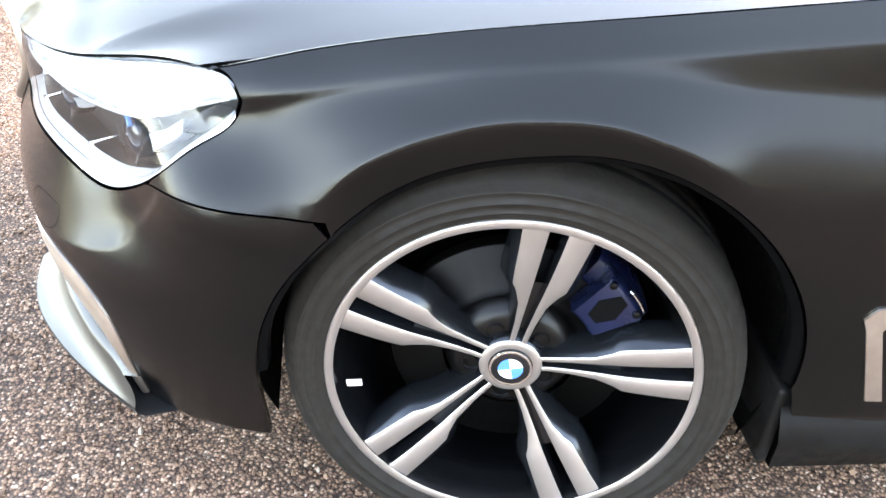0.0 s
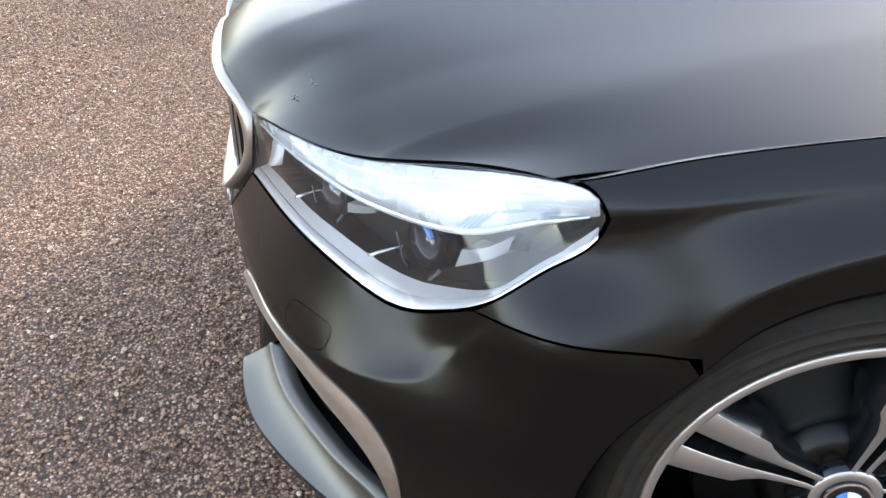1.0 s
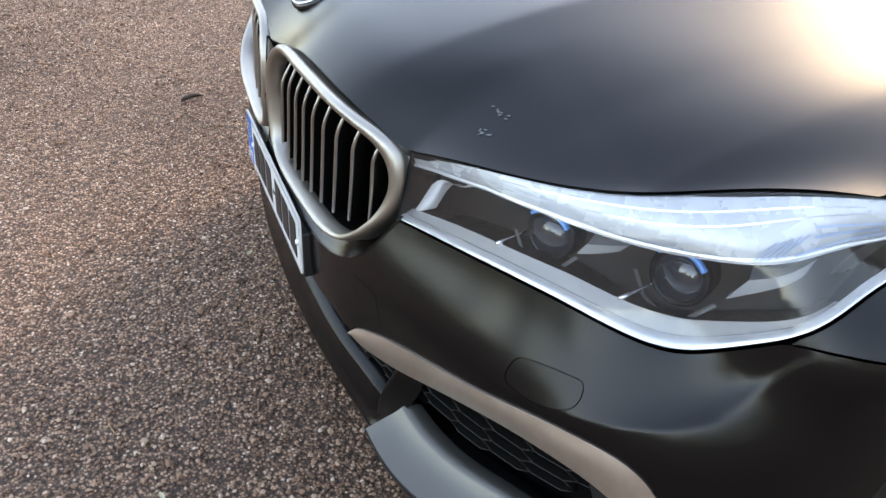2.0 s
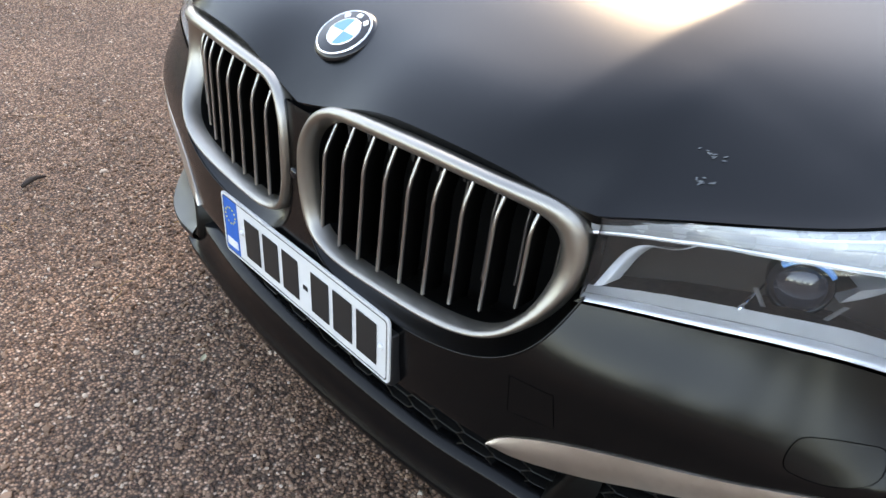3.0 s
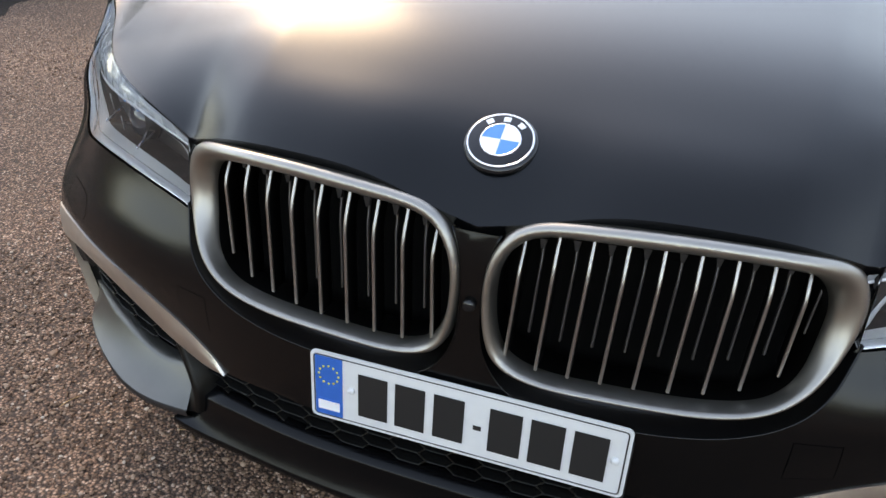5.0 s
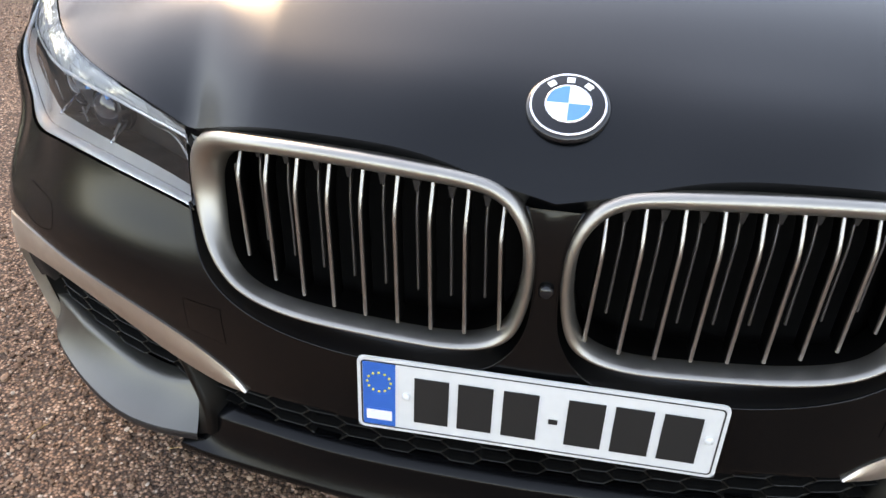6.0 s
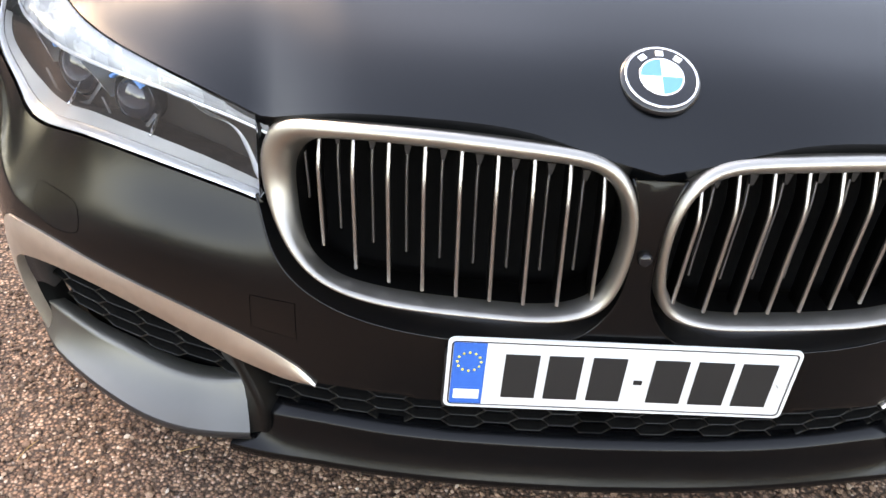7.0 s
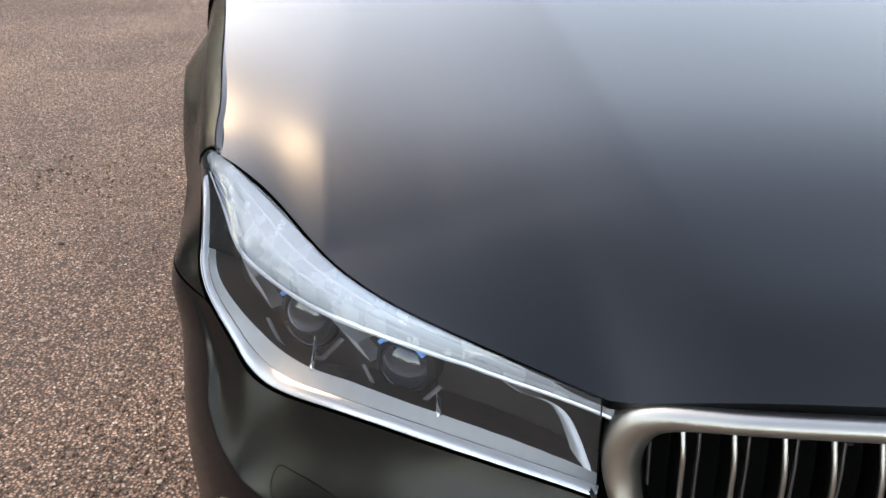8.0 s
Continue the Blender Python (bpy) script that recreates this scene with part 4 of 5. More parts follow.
def wheel(s, rear=False):
    w = new("wheel")
    w.parent = car
    tagged(w, "double-spoke alloy wheel, machined silver and dark grey")
    st, ca = (radians(-9.0), radians(-5.5)) if not rear else (0.0, radians(-1.5))
    n0 = Vector((math.sin(st), -math.cos(st), 0))
    e1 = Vector((math.cos(st), math.sin(st), 0))
    e2 = Vector((0, 0, 1)) * math.cos(ca) + n0 * math.sin(ca)
    n = e1.cross(e2)
    m = Matrix((e1, e2, n)).transposed().to_4x4()
    m.translation = Vector((-0.006, -0.975, 0.343) if not rear else (3.07, -0.985, 0.347))
    if s > 0:
        m = Matrix.Diagonal((1, -1, 1, 1)) @ m

    def put(name, piece, mat, parent, label="", smooth=True):
        return part(name, *moved(piece, m), mat, parent, label, smooth)

    tread = [(0.3405, -0.024), (0.3455, -0.045), (0.3468, -0.062), (0.3395, -0.063), (0.3395, -0.070), (0.3472, -0.071), (0.3475, -0.105), (0.340, -0.106), (0.340, -0.115), (0.3475, -0.116), (0.3475, -0.15), (0.340, -0.151), (0.340, -0.159), (0.346, -0.16), (0.342, -0.19), (0.33, -0.21), (0.28, -0.215)]
    tyre = put("tyre", lathe([(0.270, -0.012), (0.2745, -0.003), (0.280, 0.003), (0.288, 0.007), (0.2885, 0.0085), (0.291, 0.0085), (0.2915, 0.0075), (0.303, 0.0095), (0.3035, 0.0108), (0.3055, 0.0108), (0.306, 0.0095), (0.317, 0.006), (0.3175, 0.0072), (0.320, 0.0065), (0.3205, 0.005), (0.330, -0.004), (0.336, -0.012)] + tread, 128), RUBBER, w, "dusty black low-profile tyre")
    rim = put("rim", lathe([(0.2755, -0.010), (RIM_R, -0.004), (RIM_R - 0.001, 0.0005), (0.2735, 0.002), (0.266, 0.0015), (0.2625, -0.001)]), MACHINED, w, "machined silver rim lip")
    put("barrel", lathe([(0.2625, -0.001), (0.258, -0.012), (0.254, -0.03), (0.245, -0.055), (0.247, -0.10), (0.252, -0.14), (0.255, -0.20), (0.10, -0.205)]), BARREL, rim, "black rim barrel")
    rr = np.array([0.046, 0.060, 0.090, 0.125, 0.150, 0.162, 0.185, 0.225, 0.264])
    inner = np.array([0.0045, 0.0045, 0.0055, 0.0070, 0.0085, 0.0090, 0.0100, 0.0115, 0.0125])
    outer = np.array([0.0135, 0.0140, 0.0165, 0.0210, 0.0310, 0.0385, 0.0415, 0.0455, 0.0500])
    flare = np.array([0.004, 0.006, 0.010, 0.014, 0.016, 0.018, 0.018, 0.014, 0.010])
    for k in range(5):
        turn = Matrix.Rotation(radians(WHEEL_TURN + 72 * k), 4, "Z")
        for side in (-1, 1):
            z = face_height(rr)
            top = np.array([np.stack([rr, side * q, z - e], 1) for q, e in ((inner + 0.0008, 0.0012), (inner + 0.002, 0.0), (outer - 0.002, 0.0), (outer - 0.0006, 0.0012))])
            put("spoke", moved(sheet(top, flip=side < 0), turn), MACHINED, rim)
            wall = np.array([np.stack([rr, side * q, z - e], 1) for q, e in ((inner + 0.0008, 0.0012), (inner * 0.85, 0.030))])
            out = np.array([np.stack([rr, side * q, z - e], 1) for q, e in ((outer - 0.0006, 0.0012), (outer + flare * 0.5, 0.010), (outer + flare, 0.034), (outer + flare * 0.6, 0.060))])
            put("spoke_flank", moved(join(sheet(wall, flip=side > 0), sheet(out, flip=side < 0)), turn), GREYALLOY, rim)
        floor = np.array([np.stack([rr[:6], q[:6], face_height(rr[:6]) - 0.016], 1) for q in (-inner, inner)])
        put("spoke_web", moved(sheet(floor), turn), GLOSS, rim)
        b = radians(WHEEL_TURN + 36 + 72 * k)
        put("lug_bolt", moved(lathe([(0.0135, -0.048), (0.0135, -0.062), (0.011, -0.058), (0.0, -0.056)], 16), Matrix.Translation((0.060 * math.cos(b), 0.060 * math.sin(b), 0))), GLOSS, rim)
    put("hub", lathe([(0.034, -0.039), (0.040, -0.0395), (0.047, -0.041), (0.050, -0.050), (0.060, -0.066), (0.070, -0.10)], 64), GREYALLOY, rim)
    put("hub_face", lathe([(0.0335, -0.0375), (0.038, -0.0372), (0.0455, -0.0378), (0.0475, -0.040)], 64), MACHINED, rim)
    cap = put("hub_cap", lathe([(0.033, -0.040), (0.033, -0.034), (0.030, -0.0325), (0.0, -0.032)], 48), GLOSS, rim, "round centre cap")
    for k in range(4):
        t = np.linspace(math.pi / 2 * k, math.pi / 2 * (k + 1), 9) + radians(12)
        v = [(0, 0, -0.0312)] + [(0.019 * math.cos(b), 0.019 * math.sin(b), -0.0314) for b in t]
        put("cap_quarter", (v, [(0, i, i + 1) for i in range(1, 9)]), ENBLUE if k % 2 else ENWHITE, cap)
    put("cap_ring", lathe([(0.0292, -0.0318), (0.0305, -0.0312), (0.0325, -0.0322)], 48), CHROME, cap)
    disc = put("brake_disc", lathe([(0.105, -0.075), (0.112, -0.086), (0.185, -0.086), (0.187, -0.088), (0.187, -0.112)], 72), SHADE_STEEL, w, "worn steel brake disc")
    # hat in near-black plastic colour, for the same shade
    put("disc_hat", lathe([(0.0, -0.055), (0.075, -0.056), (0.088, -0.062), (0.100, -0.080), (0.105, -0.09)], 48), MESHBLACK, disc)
    cal = []
    for r0, r1, t0, t1, z0, z1 in ((0.128, 0.212, 27, 50, -0.082, -0.052), (0.165, 0.216, 22, 56, -0.135, -0.082)):
        t = np.radians(np.linspace(t0, t1, 14))
        rr2 = [(r0, z0), (r0, z1), (r0 + 0.008, z1 + 0.006), (r1 - 0.010, z1 + 0.006), (r1, z1 - 0.004), (r1, z0)]
        g = np.array([np.stack([r * np.cos(t), r * np.sin(t), np.full(14, h)], 1) for r, h in rr2])
        cal.append(sheet(g))
        for j in (0, -1):
            cal.append((g[:, j], [tuple(range(len(rr2)))]))
    caliper = put("brake_caliper", join(*cal), BLUE, w, "dark blue brake caliper")
    # three-cornered dark patch for the window's shade, and two bolts in the caliper's face
    tri = [(0.145, 35), (0.145, 43), (0.172, 46), (0.200, 41.5), (0.200, 36.5), (0.172, 32)]
    hole = [(r * math.cos(radians(b)), r * math.sin(radians(b)), -0.0452) for r, b in tri] + [(r * math.cos(radians(b)), r * math.sin(radians(b)), -0.060) for r, b in tri]
    put("caliper_window", (hole, [tuple(range(6))] + [(i, (i + 1) % 6, 6 + (i + 1) % 6, 6 + i) for i in range(6)]), VOID, caliper, "", False)
    for r, b in ((0.203, 30), (0.203, 47.5)):
        put("caliper_bolt", moved(lathe([(0.006, -0.049), (0.006, -0.0445), (0.0045, -0.043), (0.0, -0.043)], 12), Matrix.Translation((r * math.cos(radians(b)), r * math.sin(radians(b)), 0))), SHADE_STEEL, caliper)
    rail = [(r * math.cos(radians(b)), r * math.sin(radians(b)), -0.0425) for r, b in ((0.214, 30), (0.216, 36), (0.216, 42))]
    put("caliper_clip", tube(curve(rail, 8), 0.0022, 6), CHROME, caliper)
    # one white bar for the small silver balance weights
    put("sticker_residue", moved(block((-0.012, -0.006, -0.004), (0.012, 0.006, -0.001), 0.001), Matrix.Rotation(radians(187), 4, "Z") @ Matrix.Translation((0.236, 0, -0.012))), ENWHITE, rim)
    return w


WHEEL_TURN = 7.0
for s in (-1, 1):
    wheel(s)
    wheel(s, rear=True)

# ---- number plate: its writing stands as bars ----
plate = new("number_plate")
plate.parent = car
tagged(plate, "white number plate with blue band in thin frame")
plate.location = (0, -0.004, 0)


def flat(y0, y1, z0, z1, x, t=0.0006, bevel=0.0):
    return block((x - t, min(y0, y1), min(z0, z1)), (x + t, max(y0, y1), max(z0, z1)), bevel)


def rounded(y0, y1, z0, z1, r, x, n=6):
    """A rounded rectangle facing forwards."""
    p = []
    for cy, cz, a in ((y1 - r, z1 - r, 0), (y0 + r, z1 - r, 90), (y0 + r, z0 + r, 180), (y1 - r, z0 + r, 270)):
        p += [(x, cy + r * math.cos(radians(a + k * 90 / n)), cz + r * math.sin(radians(a + k * 90 / n))) for k in range(n + 1)]
    return p


PY, PZ0, PZ1, PX = 0.2165, 0.3615, 0.4735, -0.8635
outline = rounded(-PY, PY, PZ0, PZ1, 0.009, PX)
k = len(outline)
part("plate", *join((outline + [(PX + 0.003, y, z) for _, y, z in outline], [tuple(range(k))[::-1]] + [(i, (i + 1) % k, k + (i + 1) % k, k + i) for i in range(k)])), WHITE, plate, "white reflective plate", False)
ra, rb = rounded(-PY + 0.0045, PY - 0.0045, PZ0 + 0.0045, PZ1 - 0.0045, 0.006, PX - 0.0006), rounded(-PY + 0.0063, PY - 0.0063, PZ0 + 0.0063, PZ1 - 0.0063, 0.005, PX - 0.0006)
part("border_line", ra + rb, [(i, (i + 1) % k, k + (i + 1) % k, k + i) for i in range(k)], INK, plate, "", False)
part("blue_band", *flat(PY - 0.007, PY - 0.047, PZ0 + 0.007, PZ1 - 0.007, PX - 0.0004), EUBLUE, plate, "blue country band", False)
for i in range(12):
    b = 2 * math.pi * i / 12
    part("star", *moved(tube([(0, 0, 0), (-0.0008, 0, 0)], 0.0019, 5), pose(PX - 0.001, PY - 0.027 + 0.0145 * math.cos(b), PZ1 - 0.036 + 0.0145 * math.sin(b))), YELLOW, plate)
part("country_bar", *flat(PY - 0.011, PY - 0.043, PZ0 + 0.016, PZ0 + 0.031, PX - 0.0012), ENWHITE, plate, "", False)
for y0, y1 in ((0.146, 0.104), (0.093, 0.051), (0.039, -0.003), (-0.016, -0.027), (-0.037, -0.080), (-0.091, -0.135), (-0.146, -0.190)):
    h0, h1 = (PZ0 + 0.020, PZ1 - 0.022) if y0 - y1 > 0.02 else (PZ0 + 0.049, PZ0 + 0.056)
    part("character_bar", *flat(y0, y1, h0, h1, PX - 0.0012, bevel=0.0004), INK, plate, "", False)
for yy in (0.156, -0.200):
    part("screw_cap", *moved(tube([(0.002, 0, 0), (-0.003, 0, 0), (-0.005, 0, 0)], [0.0052, 0.0052, 0.003], 16), pose(PX, yy, (PZ0 + PZ1) / 2 + 0.003)), WHITE, plate)
part("plate_holder", *block((PX + 0.0025, -PY - 0.002, PZ0 - 0.003), (-0.835, PY + 0.002, PZ1 - 0.028), 0.003), BLACK, plate)

# ---- round badge on the hood ----
c = Vector((-0.766, 0.0, hood_z(-0.766, 0.0)))
n = Vector((-0.50, 0, 0.866)).normalized()
m = Matrix.Translation(c + n * 0.001) @ n.to_track_quat("Z", "Y").to_matrix().to_4x4() @ Matrix.Scale(1.045, 4)
right = m.to_3x3().inverted() @ Vector((0, 1, 0))
m = m @ Matrix.Rotation(math.atan2(right.y, right.x), 4, "Z")
badge = new("badge")
badge.parent = car
tagged(badge, "round enamel badge with blue and white quarters")
part("badge_base", *moved(lathe([(0.0435, -0.004), (0.0435, 0.000), (0.042, 0.0012), (0.0395, 0.0035), (0.037, 0.0042), (0.0, 0.0048)], 64), m), GLOSS, badge)
part("badge_ring", *moved(lathe([(0.0392, 0.0030), (0.0388, 0.0046), (0.0373, 0.0048), (0.0370, 0.0040)], 64), m), CHROME, badge)
part("badge_ring", *moved(lathe([(0.0240, 0.0040), (0.0236, 0.0056), (0.0224, 0.0056), (0.0220, 0.0044)], 64), m), CHROME, badge)
for k in range(4):
    t = np.linspace(math.pi / 2 * k, math.pi / 2 * (k + 1), 11)
    v = [(0, 0, 0.0056)] + [(0.0226 * math.cos(b), 0.0226 * math.sin(b), 0.0053) for b in t]
    part("badge_quarter", *moved((v, [(0, i, i + 1) for i in range(1, 11)]), m), ENBLUE if k % 2 else ENWHITE, badge)
for b in (270, 232, 308):
    part("badge_mark", *moved(block((-0.0042, -0.0034, 0.004), (0.0042, 0.0034, 0.0052), 0.0006), m @ Matrix.Rotation(radians(b - 90), 4, "Z") @ Matrix.Translation((0, 0.0305, 0))), ENWHITE, badge)

SCUFFS = [(-0.666, -0.499), (-0.690, -0.508)]
# pale scuffs on the hood
rs = np.random.default_rng(3)
for x0, y0 in SCUFFS:
    pieces = []
    for k in range(10):
        x, y = x0 + rs.normal(0, 0.0030), y0 + rs.normal(0, 0.0045)
        l, b = rs.uniform(0.0015, 0.004), radians(rs.uniform(-65, -25))
        q = [(x + l * math.cos(b) * u - 0.0008 * v * math.sin(b), y + l * math.sin(b) * u + 0.0008 * v * math.cos(b)) for u, v in ((-1, 0), (0, -1), (1, 0), (0, 1))]
        pieces.append(([(a, c, hood_z(a, abs(c)) + 0.0012) for a, c in q], [(0, 1, 2, 3)]))
    part("scuff", *join(*pieces), DROPPING, hood, "pale dried scuff marks", False)

# unseen blocks added to keep daylight out of the gaps and the underside dark
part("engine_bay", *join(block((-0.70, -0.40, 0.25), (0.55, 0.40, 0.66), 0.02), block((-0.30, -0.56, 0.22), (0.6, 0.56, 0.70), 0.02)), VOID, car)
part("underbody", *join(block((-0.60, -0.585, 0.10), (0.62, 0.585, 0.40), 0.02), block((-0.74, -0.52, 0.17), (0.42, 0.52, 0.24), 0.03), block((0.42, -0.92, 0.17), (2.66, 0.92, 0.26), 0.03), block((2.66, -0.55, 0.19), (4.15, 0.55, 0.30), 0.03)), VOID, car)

# ---- the body behind the front wheels ----
SIDE = np.array([(1.040, 0.21), (1.058, 0.32), (1.067, 0.42), (1.072, 0.52), (1.070, 0.62), (1.064, 0.72), (1.048, 0.79), (1.020, 0.86), (0.985, 0.925)])


def flank(x0, x1, s):
    """A stretch of body side between two stations, its lower edge following the rear wheel arch."""
    rows = []
    for x in np.linspace(x0, x1, max(4, int((x1 - x0) / 0.05))):
        k = np.interp(x, [0.6, 1.0, 1.6, 3.2, 3.8, 4.15, 4.27], [1, 0.975, 0.955, 0.945, 0.90, 0.82, 0.74])
        lift = np.interp(x, [0.6, 1.6, 2.8, 3.6, 4.27], [0, 0.03, 0.05, 0.05, 0.03])
        low = 0.21 + 0.05 * np.clip((x - 3.6) / 0.6, 0, 1)
        if abs(x - 3.07) < 0.40:
            low = max(low, 0.35 + math.sqrt(0.16 - (x - 3.07) ** 2))
        z = np.linspace(low, 0.925 + lift, 16)
        q = (z - lift * z / 0.925).clip(0.21, 0.925)
        rows.append(np.stack([np.full(16, x), s * k * np.interp(q, SIDE[:, 1], SIDE[:, 0]), z], 1))
    g = np.array(rows)
    inner = g[:, [0, -1]] * (1, 0.97, 1)
    return join(sheet(g, flip=s > 0), sheet(np.stack([g[:, 0], inner[:, 0]], 1)), sheet(np.stack([g[:, -1], inner[:, 1]], 1)))


def top_sheet(stations, n=17):
    """Cross-wise arched sheet over stations (x, z, half width, crown)."""
    u = np.linspace(-1, 1, n)
    return sheet(np.array([np.stack([np.full(n, x), w * u, z - c * u * u], 1) for x, z, w, c in stations]))


SILL = material("dusty_sill_plastic", (0.005, 0.0046, 0.0042), 0.7, vary=0.3, scale=40, dust=0.35, gloss=0.2)
TINTED = material("tinted_glass", (0.012, 0.014, 0.014), 0.03, coat=0.5)
for s in (-1, 1):
    for name, x0, x1 in (("front_door", 0.604, 1.74), ("rear_door", 1.744, 2.70), ("rear_quarter", 2.704, 4.27)):
        side = part(name, *flank(x0, x1, s), PAINT, car)
        if name != "rear_quarter":
            part("door_handle", *moved(tube(curve([(-0.11, 0, 0), (-0.08, 0.03, 0.004), (0.08, 0.03, 0.006), (0.11, 0, 0.004)], 12), 0.011, 8), pose(x1 - 0.22, s * 1.0, 0.82) @ Matrix.Diagonal((1, s, 1, 1))), PAINT, side)
    low = curve([(0.42, s * 1.010, 0.15), (0.60, s * 1.015, 0.145), (1.5, s * 0.98, 0.145), (2.64, s * 0.97, 0.15)], 30)
    high = curve([(0.40, s * 1.016, 0.30), (0.60, s * 1.040, 0.288), (1.5, s * 1.00, 0.24), (2.66, s * 0.985, 0.24)], 30)
    part("side_sill", *sheet(np.array([low * (1, 0.9, 1), low, low + (high - low) * 0.5 + (0, s * 0.012, 0), high - (0, 0, 0.006), high * (1, 0.97, 1)]), flip=s < 0), SILL, car, "dusty black side sill")
    part("mud_flap", *block((0.392, min(s * 0.78, s * 1.012), 0.165), (0.412, max(s * 0.78, s * 1.012), 0.33), 0.008), SILL, car)
    g = np.array([curve([(0.95, s * 0.95, 0.955), (1.75, s * 0.92, 0.968), (2.7, s * 0.91, 0.978), (3.45, s * 0.86, 0.985)], 24), curve([(1.30, s * 0.74, 1.22), (1.80, s * 0.69, 1.385), (2.7, s * 0.67, 1.385), (3.25, s * 0.70, 1.20)], 24)])
    part("side_window", *sheet(g, flip=s > 0), TINTED, car)
    part("roof_rail", *tube(curve([(0.74, s * 0.86, 0.99), (1.28, s * 0.745, 1.23), (1.80, s * 0.685, 1.40), (2.7, s * 0.665, 1.40), (3.27, s * 0.70, 1.215), (3.72, s * 0.80, 1.02)], 30), 0.035, 8), PAINT, car)
part("cowl", *top_sheet([(0.604, 0.985, 0.97, 0.06), (0.74, 0.982, 0.95, 0.04)]), BLACK, car)
part("windscreen", *top_sheet([(0.74, 0.985, 0.87, 0.01), (1.28, 1.265, 0.75, 0.04), (1.66, 1.425, 0.69, 0.03)]), TINTED, car)
part("roof", *top_sheet([(1.66, 1.428, 0.69, 0.03), (2.1, 1.468, 0.68, 0.05), (2.6, 1.460, 0.67, 0.05), (2.95, 1.415, 0.67, 0.05)]), PAINT, car)
part("rear_window", *top_sheet([(2.95, 1.412, 0.67, 0.05), (3.35, 1.25, 0.71, 0.04), (3.72, 1.075, 0.78, 0.03)]), TINTED, car)
part("boot_lid", *top_sheet([(3.72, 1.072, 0.85, 0.08), (4.0, 1.060, 0.80, 0.08), (4.24, 1.035, 0.72, 0.07), (4.29, 0.90, 0.71, 0.02), (4.27, 0.62, 0.71, 0.0)]), PAINT, car)
part("rear_bumper", *top_sheet([(4.27, 0.62, 0.76, 0.0), (4.31, 0.55, 0.78, 0.02), (4.29, 0.40, 0.78, 0.0), (4.20, 0.27, 0.76, 0.0)]), PAINT, car)

# the wing on the passenger side sits a little closer in below the lamp
for ob in car.children_recursive:
    if ob.type == "MESH" and not ob.name.startswith(("tyre", "rim", "spoke", "barrel", "hub", "lug", "cap", "brake", "disc", "caliper")):
        for v in ob.data.vertices:
            x, y, z = v.co
            if y > 0.80 and x < 0.7:
                v.co.y = y - 0.028 * min((y - 0.80) / 0.15, 1) * min(max((0.77 - z) / 0.08, 0), 1) * min(max((0.7 - x) / 0.4, 0), 1)

